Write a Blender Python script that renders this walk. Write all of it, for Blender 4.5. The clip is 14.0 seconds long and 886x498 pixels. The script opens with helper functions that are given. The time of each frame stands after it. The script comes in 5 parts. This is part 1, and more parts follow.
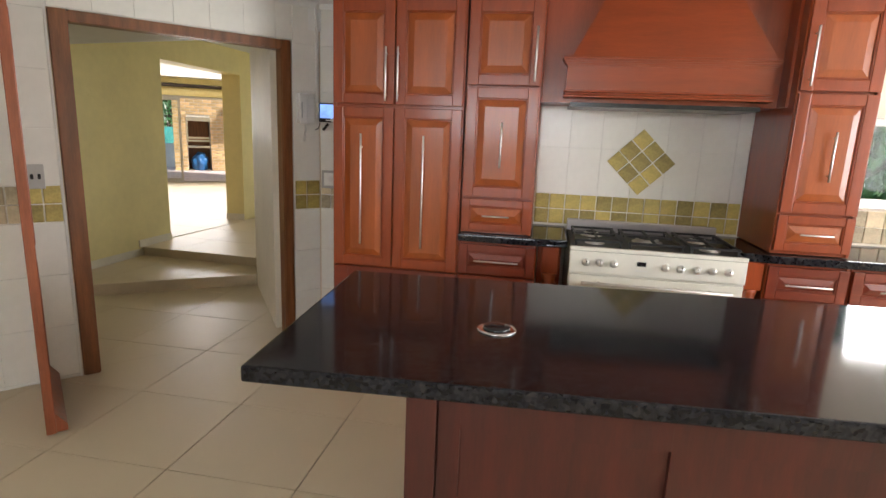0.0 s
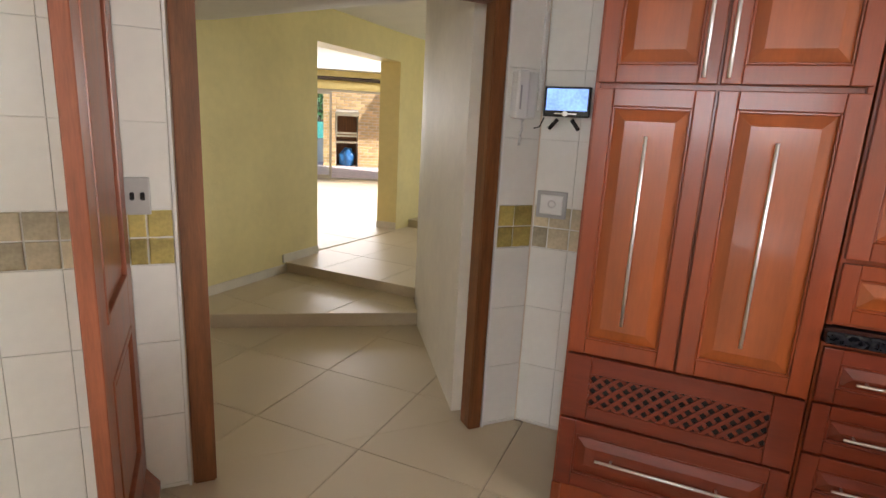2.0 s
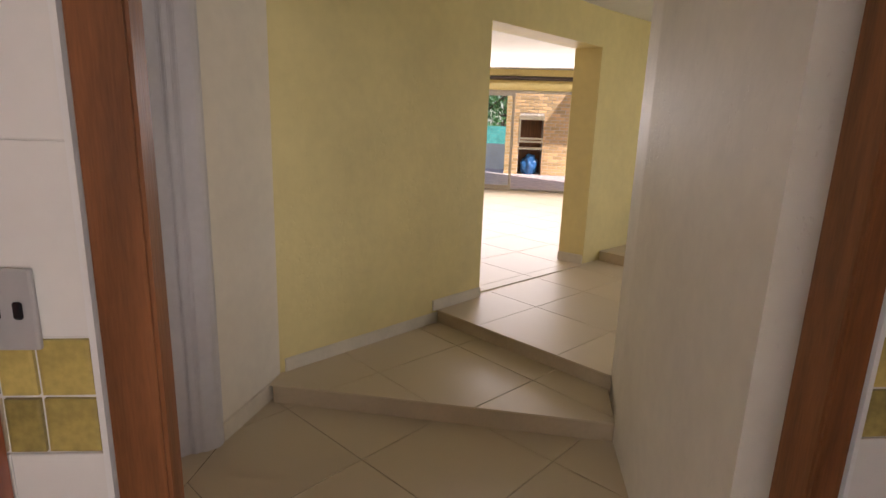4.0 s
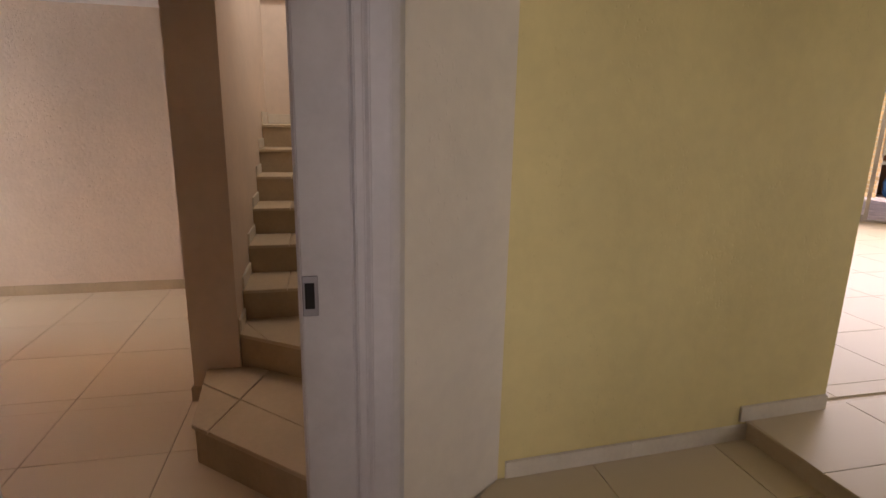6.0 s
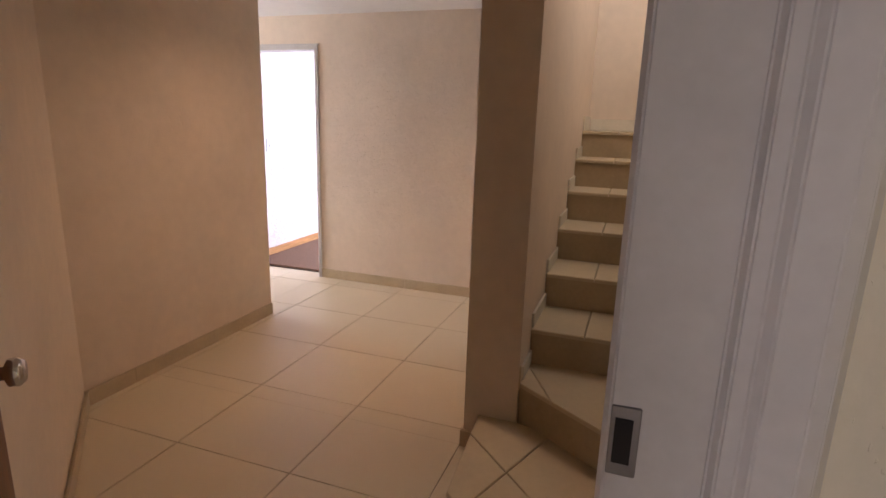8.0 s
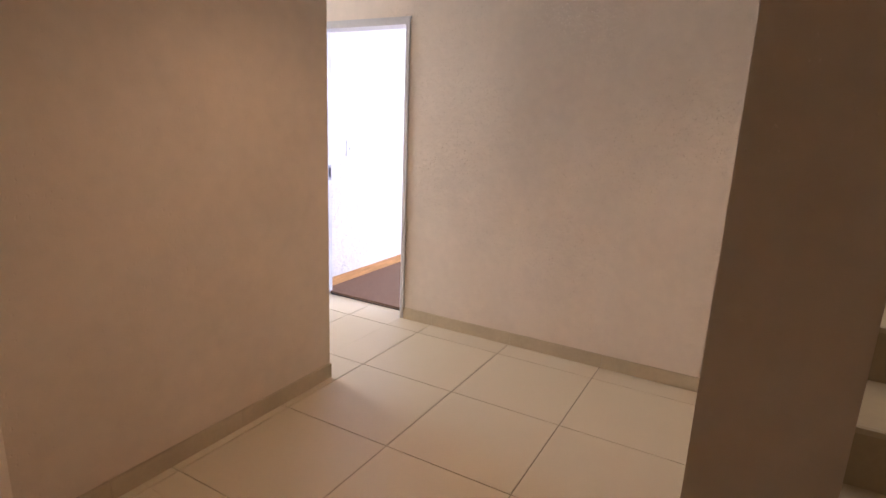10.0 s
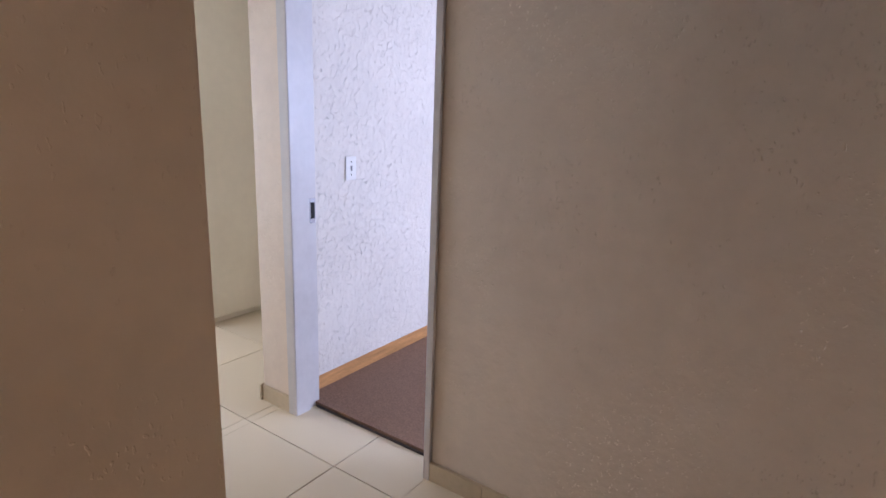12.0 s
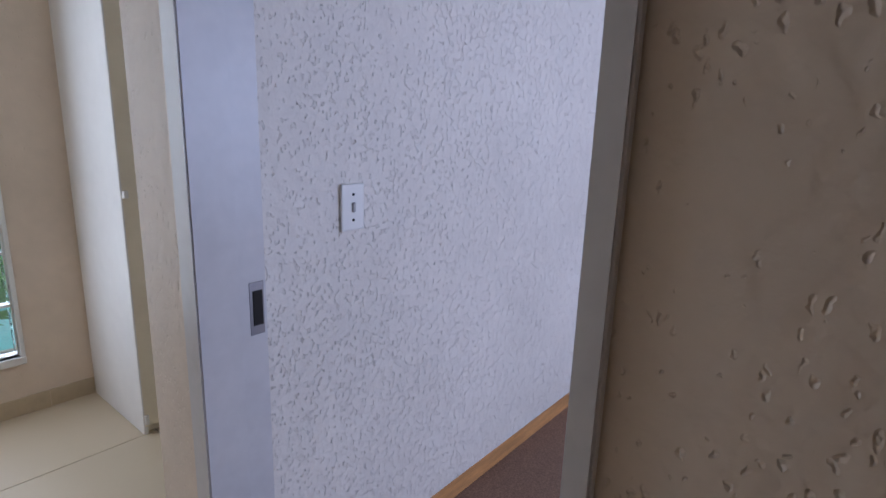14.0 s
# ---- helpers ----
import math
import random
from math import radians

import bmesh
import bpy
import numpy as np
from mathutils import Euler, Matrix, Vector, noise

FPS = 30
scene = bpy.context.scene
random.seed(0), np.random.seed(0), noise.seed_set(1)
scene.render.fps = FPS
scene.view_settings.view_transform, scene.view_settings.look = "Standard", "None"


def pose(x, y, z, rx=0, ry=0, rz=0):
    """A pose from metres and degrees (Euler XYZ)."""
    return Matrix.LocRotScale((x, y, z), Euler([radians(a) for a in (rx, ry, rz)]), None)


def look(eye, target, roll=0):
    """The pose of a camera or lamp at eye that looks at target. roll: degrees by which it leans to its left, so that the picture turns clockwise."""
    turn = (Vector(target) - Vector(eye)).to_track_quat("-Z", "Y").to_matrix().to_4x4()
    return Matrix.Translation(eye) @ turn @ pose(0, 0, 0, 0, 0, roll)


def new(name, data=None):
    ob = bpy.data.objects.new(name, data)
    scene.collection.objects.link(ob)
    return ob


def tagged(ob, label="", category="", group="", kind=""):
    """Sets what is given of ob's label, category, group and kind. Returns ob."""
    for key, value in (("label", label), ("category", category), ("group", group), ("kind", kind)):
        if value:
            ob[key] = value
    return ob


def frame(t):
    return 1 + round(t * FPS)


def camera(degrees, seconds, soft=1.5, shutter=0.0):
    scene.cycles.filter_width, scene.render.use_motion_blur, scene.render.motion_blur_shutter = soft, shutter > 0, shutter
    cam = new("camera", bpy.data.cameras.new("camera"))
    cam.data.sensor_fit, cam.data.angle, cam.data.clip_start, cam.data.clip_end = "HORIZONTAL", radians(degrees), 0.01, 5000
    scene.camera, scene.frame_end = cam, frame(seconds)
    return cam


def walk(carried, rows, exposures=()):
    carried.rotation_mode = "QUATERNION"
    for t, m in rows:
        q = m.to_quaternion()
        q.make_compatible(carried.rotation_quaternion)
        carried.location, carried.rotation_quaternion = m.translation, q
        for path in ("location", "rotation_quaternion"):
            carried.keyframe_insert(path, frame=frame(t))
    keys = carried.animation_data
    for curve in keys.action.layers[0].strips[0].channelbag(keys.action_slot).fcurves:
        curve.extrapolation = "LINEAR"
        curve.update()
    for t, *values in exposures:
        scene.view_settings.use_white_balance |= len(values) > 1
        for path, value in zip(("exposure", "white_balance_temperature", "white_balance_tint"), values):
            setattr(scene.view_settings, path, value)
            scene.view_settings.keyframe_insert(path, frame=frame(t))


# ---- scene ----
cam = camera(78.3, 14.0)
PATH = [
    (0, (-0.092, -0.069, 1.468), (-0.431, 1.858, 1.056), 2.3),
    (0.5, (-0.264, 0.22, 1.448), (-0.682, 2.132, 1.034), 2.5),
    (1, (-0.515, 0.483, 1.44), (-1.064, 2.361, 1.022), 2.8),
    (1.5, (-0.778, 0.77, 1.44), (-1.449, 2.606, 1.015), 3.1),
    (2, (-1.016, 1.105, 1.458), (-1.789, 2.894, 1.014), 3.0),
    (2.5, (-1.218, 1.47, 1.453), (-2.146, 3.182, 0.996), 3.1),
    (2.7, (-1.305, 1.592, 1.46), (-2.27, 3.284, 1.0), 3.1),
    (4.8, (-2.002, 2.605, 1.465), (-3.568, 3.764, 1.013), 1.2),
    (5, (-2.088, 2.683, 1.467), (-3.709, 3.764, 1.015), 1.1),
    (5.5, (-2.295, 2.809, 1.475), (-4.035, 3.684, 1.022), 1.1),
    (6, (-2.465, 2.892, 1.479), (-4.322, 3.474, 1.02), 1.1),
    (6.5, (-2.648, 2.947, 1.491), (-4.576, 3.195, 1.023), 1.4),
    (7, (-2.823, 2.931, 1.482), (-4.77, 2.91, 1.024), 1.5),
    (7.5, (-2.994, 2.898, 1.468), (-4.921, 2.63, 1.009), 1.6),
    (8, (-3.164, 2.886, 1.464), (-5.048, 2.396, 1.004), 1.8),
    (8.5, (-3.384, 2.822, 1.46), (-5.215, 2.162, 0.996), 1.9),
    (9, (-3.638, 2.706, 1.465), (-5.437, 1.964, 1.0), 2.1),
    (9.2, (-3.747, 2.651, 1.458), (-5.539, 1.896, 0.992), 2.3),
    (11.3, (-5.448, 1.859, 1.407), (-7.162, 0.932, 0.957), 1.8),
    (11.5, (-5.605, 1.775, 1.406), (-7.311, 0.833, 0.955), 1.9),
    (12, (-5.97, 1.544, 1.408), (-7.656, 0.571, 0.954), 2.0),
    (12.5, (-6.295, 1.296, 1.411), (-7.957, 0.277, 0.962), 2.1),
    (13, (-6.608, 1.081, 1.398), (-8.243, 0.021, 0.944), 2.0),
    (13.5, (-6.885, 0.885, 1.385), (-8.494, -0.215, 0.938), 2.0),
    (14, (-7.148, 0.705, 1.38), (-8.751, -0.403, 0.928), 1.9),
]
EXPOSURES = [(0.0, 0.42, 6250, 12), (0.5, 0.58, 6250, 13), (1.0, 0.65, 6250, 14), (2.7, 0.62, 6250, 16), (4.8, 0.2, 6500, 28), (6.5, 0.18, 6550, 29), (8.0, 0.38, 6400, 27), (9.2, 0.55, 6300, 24), (11.3, -0.32, 5850, 22), (12.0, -0.6, 5750, 22), (12.5, -0.85, 5650, 21), (13.2, -1.2, 5550, 19), (14.0, -1.57, 5550, 19)]
walk(cam, [(t, look(eye, target, roll)) for t, eye, target, roll in PATH], EXPOSURES)

# the lobby, hall and lounge stand turned against the kitchen's grid, about a corner of the lobby step
HINGE = Vector((-2.70, 4.53, 0))
TURN = Matrix.Translation(HINGE + Vector((0.018, 0.011, 0))) @ Matrix.Rotation(radians(-4.6), 4, "Z") @ Matrix.Translation(-HINGE)

# ---- world and light ----
world = bpy.data.worlds.new("world")
scene.world = world
world.use_nodes = True
_n = world.node_tree.nodes
_sky = _n.new("ShaderNodeTexSky")
_sky.sky_type = "NISHITA"
_sky.sun_disc = False
_sky.sun_elevation = radians(52)
_sky.sun_rotation = radians(90)
world.node_tree.links.new(_sky.outputs[0], _n["Background"].inputs[0])
_n["Background"].inputs[1].default_value = 0.15


def sun_lamp(strength, elevation, rotation):
    data = bpy.data.lights.new("sun", "SUN")
    data.energy, data.angle, data.color = strength, radians(0.5), (1, 0.95, 0.87)
    e, r = radians(elevation), radians(rotation)
    way = Vector((math.sin(r) * math.cos(e), math.cos(r) * math.cos(e), math.sin(e)))
    ob = new("sun", data)
    ob.matrix_world = look(way * 30, (0, 0, 0))


def window_light(name, eye, target, w, h, watts, color, spread=180, turn=Matrix()):
    data = bpy.data.lights.new(name, "AREA")
    data.shape, data.size, data.size_y = "RECTANGLE", w, h
    data.energy, data.color, data.spread = watts, color, radians(spread)
    ob = new(name, data)
    ob.matrix_world = turn @ look(eye, target)


sun_lamp(5.0, 52, 90)
DAY = (1.0, 0.98, 0.95)
window_light("daylight_kitchen_window", (2.45, 3.55, 1.4), (2.2, 0, 0.7), 1.2, 0.5, 35, DAY)
# side and back lamps are added fill, set in openings out of view
window_light("daylight_kitchen_side", (3.93, 0.75, 1.55), (-2, 1.6, 1.2), 1.9, 1.1, 92, DAY)
window_light("daylight_kitchen_back", (-0.8, -2.93, 1.8), (-0.9, 3, 1.7), 2.2, 0.6, 22, DAY)
window_light("daylight_lounge", (-8.15, 10.55, 1.72), (-4, 5, 1.15), 3.6, 0.65, 105, (1.0, 0.95, 0.90), 160, turn=TURN)
window_light("daylight_lounge_east", (-1.17, 7.6, 1.55), (-4.3, 4.9, 1.3), 1.9, 1.1, 13, (0.95, 0.98, 1.0), turn=TURN)
window_light("daylight_stairwell", (-6.2, 3.43, 3.6), (-7.3, 2.45, 2.7), 1.15, 1.15, 21, (1.0, 0.99, 0.86), turn=TURN)
window_light("daylight_bedroom", (-9.6, 2.9, 1.5), (-9.1, -0.8, 0.7), 1.8, 1.2, 215, (0.66, 0.77, 1.0), turn=TURN)
window_light("daylight_glass_blocks", (-6.8, -2.5, 1.25), (-6.85, 2, 0.9), 1.1, 1.8, 34, (0.92, 0.96, 1.0), turn=TURN)


def downlight_lamp(x, y, z, watts):
    data = bpy.data.lights.new("hall_downlight_lamp", "SPOT")
    data.energy, data.color, data.spot_size, data.spot_blend = watts, (1.0, 0.68, 0.42), radians(145), 1.0
    data.shadow_soft_size = 0.05
    ob = new("hall_downlight_lamp", data)
    ob.matrix_world = TURN @ look((x, y, z), (x, y, 0))


downlight_lamp(-5.7, 1.25, 2.29, 38)

# ---- materials ----


def material(name, color, rough=0.5, metal=0.0, var=0.08, scale=6.0, bump=0.0, bump_scale=60.0, spec=0.5,
             grain=None, coat=0.0, random_var=0.0, rough_var=0.05):
    """A principled material with colour variation at two scales, fine relief and, where wanted, stretched grain."""
    m = bpy.data.materials.new(name)
    m.use_nodes = True
    t = m.node_tree
    b = t.nodes["Principled BSDF"]
    L = t.links.new
    co = t.nodes.new("ShaderNodeTexCoord").outputs["Object"]
    if grain:
        mp = t.nodes.new("ShaderNodeMapping")
        mp.inputs["Scale"].default_value = grain
        L(co, mp.inputs[0])
        src = mp.outputs[0]
    else:
        src = co
    big = t.nodes.new("ShaderNodeTexNoise")
    big.inputs["Scale"].default_value, big.inputs["Detail"].default_value = scale, 6
    L(src, big.inputs["Vector"])
    small = t.nodes.new("ShaderNodeTexNoise")
    small.inputs["Scale"].default_value, small.inputs["Detail"].default_value = scale * 9, 3
    L(src, small.inputs["Vector"])
    add = t.nodes.new("ShaderNodeMath")
    add.operation = "MULTIPLY_ADD"
    add.inputs[1].default_value = 0.4
    L(small.outputs[0], add.inputs[0])
    L(big.outputs[0], add.inputs[2])
    last = add.outputs[0]
    if random_var:
        info = t.nodes.new("ShaderNodeObjectInfo")
        ra = t.nodes.new("ShaderNodeMath")
        ra.operation = "MULTIPLY_ADD"
        ra.inputs[1].default_value = random_var
        L(info.outputs["Random"], ra.inputs[0])
        L(last, ra.inputs[2])
        last = ra.outputs[0]
    ramp = t.nodes.new("ShaderNodeMapRange")
    ramp.inputs["From Min"].default_value, ramp.inputs["From Max"].default_value = 0.4, 1.0 + random_var
    ramp.inputs["To Min"].default_value, ramp.inputs["To Max"].default_value = 1 - var * 2, 1 + var * 2
    L(last, ramp.inputs[0])
    mul = t.nodes.new("ShaderNodeVectorMath")
    mul.operation = "SCALE"
    mul.inputs[0].default_value = color
    L(ramp.outputs[0], mul.inputs["Scale"])
    L(mul.outputs[0], b.inputs["Base Color"])
    rr = t.nodes.new("ShaderNodeMapRange")
    rr.inputs["To Min"].default_value, rr.inputs["To Max"].default_value = max(0.02, rough - rough_var), min(1, rough + rough_var)
    L(big.outputs[0], rr.inputs[0])
    L(rr.outputs[0], b.inputs["Roughness"])
    b.inputs["Metallic"].default_value = metal
    b.inputs["Specular IOR Level"].default_value = spec
    b.inputs["Coat Weight"].default_value = coat
    b.inputs["Coat Roughness"].default_value = 0.12
    if bump:
        bn = t.nodes.new("ShaderNodeTexNoise")
        bn.inputs["Scale"].default_value, bn.inputs["Detail"].default_value = bump_scale, 4
        L(src, bn.inputs["Vector"])
        bp = t.nodes.new("ShaderNodeBump")
        bp.inputs["Strength"].default_value, bp.inputs["Distance"].default_value = bump, 0.004
        L(bn.outputs[0], bp.inputs["Height"])
        L(bp.outputs[0], b.inputs["Normal"])
    return m


def plaster(name, color, pits=0.35, relief=0.5, rough=0.6, cells=70, depth=0.008, soft_edge=0.12, lumps=0.3):
    """Trowelled wall plaster: soft lumps, and separate upright pits of many sizes that gather in patches."""
    m = material(name, color, rough, var=0.05, scale=1.7)
    t = m.node_tree
    L = t.links.new
    b = t.nodes["Principled BSDF"]

    def math_node(op, x, y=None, z=None):
        n = t.nodes.new("ShaderNodeMath")
        n.operation = op
        for k, v in enumerate((x, y, z)):
            if v is None:
                continue
            if isinstance(v, (int, float)):
                n.inputs[k].default_value = v
            else:
                L(v, n.inputs[k])
        return n.outputs[0]

    def noise_node(scale, detail, vector):
        n = t.nodes.new("ShaderNodeTexNoise")
        n.inputs["Scale"].default_value, n.inputs["Detail"].default_value = scale, detail
        L(vector, n.inputs["Vector"])
        return n

    co = t.nodes.new("ShaderNodeTexCoord").outputs["Object"]
    warp = noise_node(55, 2, co)
    shift = t.nodes.new("ShaderNodeVectorMath")
    shift.operation = "MULTIPLY_ADD"
    shift.inputs[1].default_value = (0.018, 0.018, 0.03)
    L(warp.outputs["Color"], shift.inputs[0])
    L(co, shift.inputs[2])
    mp = t.nodes.new("ShaderNodeMapping")
    mp.inputs["Scale"].default_value = (1, 1, 0.5)
    L(shift.outputs[0], mp.inputs[0])
    v = t.nodes.new("ShaderNodeTexVoronoi")
    v.inputs["Scale"].default_value = cells
    L(mp.outputs[0], v.inputs["Vector"])
    sep = t.nodes.new("ShaderNodeSeparateColor")
    L(v.outputs["Color"], sep.inputs[0])
    patch = noise_node(3.2, 3, co)
    share = math_node("MULTIPLY_ADD", patch.outputs[0], 1.6, pits - 1.02)
    grow = math_node("MAXIMUM", math_node("SUBTRACT", math_node("ADD", sep.outputs[0], share), 0.62), 0.0)
    radius = math_node("MINIMUM", math_node("MULTIPLY", grow, 1.0), 0.34)
    edge = t.nodes.new("ShaderNodeMapRange")
    edge.interpolation_type = "SMOOTHSTEP"
    L(math_node("SUBTRACT", v.outputs["Distance"], radius), edge.inputs[0])
    edge.inputs["From Min"].default_value, edge.inputs["From Max"].default_value = -soft_edge, 0.0
    soft = noise_node(34, 3, co)
    height = math_node("MULTIPLY_ADD", soft.outputs[0], lumps, edge.outputs[0])
    bp = t.nodes.new("ShaderNodeBump")
    bp.inputs["Strength"].default_value, bp.inputs["Distance"].default_value = relief, depth
    L(height, bp.inputs["Height"])
    L(bp.outputs[0], b.inputs["Normal"])
    return m


def granite():
    m = material("granite", (0.02, 0.018, 0.018), 0.09, var=0.2, scale=20, spec=0.28, rough_var=0.02)
    t = m.node_tree
    L = t.links.new
    b = t.nodes["Principled BSDF"]
    co = t.nodes.new("ShaderNodeTexCoord").outputs["Object"]
    mp = t.nodes.new("ShaderNodeMapping")
    mp.inputs["Scale"].default_value = (1, 1.5, 1)
    mp.inputs["Rotation"].default_value = (0, 0, 0.7)
    L(co, mp.inputs[0])
    v = t.nodes.new("ShaderNodeTexVoronoi")
    v.inputs["Scale"].default_value = 100
    L(mp.outputs[0], v.inputs["Vector"])
    n = t.nodes.new("ShaderNodeTexNoise")
    n.inputs["Scale"].default_value, n.inputs["Detail"].default_value = 42, 4
    L(mp.outputs[0], n.inputs["Vector"])
    mul = t.nodes.new("ShaderNodeMath")
    mul.operation = "MULTIPLY"
    L(v.outputs["Color"], mul.inputs[0])
    L(n.outputs[0], mul.inputs[1])
    ramp = t.nodes.new("ShaderNodeValToRGB")
    e = ramp.color_ramp.elements
    e[0].position, e[0].color = 0.16, (0.006, 0.006, 0.008, 1)
    e[1].position, e[1].color = 0.60, (0.036, 0.034, 0.034, 1)
    e.new(0.33).color = (0.019, 0.019, 0.023, 1)
    L(mul.outputs[0], ramp.inputs[0])
    L(ramp.outputs[0], b.inputs["Base Color"])
    return m


def glass(name, color=(0.95, 1, 0.98), rough=0.0, wavy=0.0):
    m = bpy.data.materials.new(name)
    m.use_nodes = True
    b = m.node_tree.nodes["Principled BSDF"]
    b.inputs["Base Color"].default_value = (*color, 1)
    b.inputs["Transmission Weight"].default_value = 1
    b.inputs["Roughness"].default_value = rough
    b.inputs["IOR"].default_value = 1.2
    if wavy:
        t = m.node_tree
        n = t.nodes.new("ShaderNodeTexNoise")
        n.inputs["Scale"].default_value = 26
        bp = t.nodes.new("ShaderNodeBump")
        bp.inputs["Strength"].default_value, bp.inputs["Distance"].default_value = wavy, 0.01
        co = t.nodes.new("ShaderNodeTexCoord")
        t.links.new(co.outputs["Object"], n.inputs["Vector"])
        t.links.new(n.outputs[0], bp.inputs["Height"])
        t.links.new(bp.outputs[0], b.inputs["Normal"])
    return m


def floor_tile_material():
    """Glazed cream porcelain: a slightly different tone for each tile and a faint cloudiness over the floor."""
    m = bpy.data.materials.new("cream_floor_tile")
    m.use_nodes = True
    t = m.node_tree
    b = t.nodes["Principled BSDF"]
    geo = t.nodes.new("ShaderNodeNewGeometry")
    info = t.nodes.new("ShaderNodeObjectInfo")
    cloud = t.nodes.new("ShaderNodeTexNoise")
    cloud.inputs["Scale"].default_value, cloud.inputs["Detail"].default_value = 2.3, 5
    t.links.new(geo.outputs["Position"], cloud.inputs["Vector"])
    tone = t.nodes.new("ShaderNodeMath")
    tone.operation = "MULTIPLY_ADD"
    tone.inputs[1].default_value, tone.inputs[2].default_value = 0.05, 0.925
    t.links.new(info.outputs["Random"], tone.inputs[0])
    tone2 = t.nodes.new("ShaderNodeMath")
    tone2.operation = "MULTIPLY_ADD"
    tone2.inputs[1].default_value = 0.1
    t.links.new(cloud.outputs[0], tone2.inputs[0])
    t.links.new(tone.outputs[0], tone2.inputs[2])
    mul = t.nodes.new("ShaderNodeVectorMath")
    mul.operation = "SCALE"
    mul.inputs[0].default_value = (0.62, 0.525, 0.37)
    t.links.new(tone2.outputs[0], mul.inputs["Scale"])
    t.links.new(mul.outputs[0], b.inputs["Base Color"])
    rr = t.nodes.new("ShaderNodeMapRange")
    rr.inputs["To Min"].default_value, rr.inputs["To Max"].default_value = 0.43, 0.50
    t.links.new(cloud.outputs[0], rr.inputs[0])
    t.links.new(rr.outputs[0], b.inputs["Roughness"])
    return m


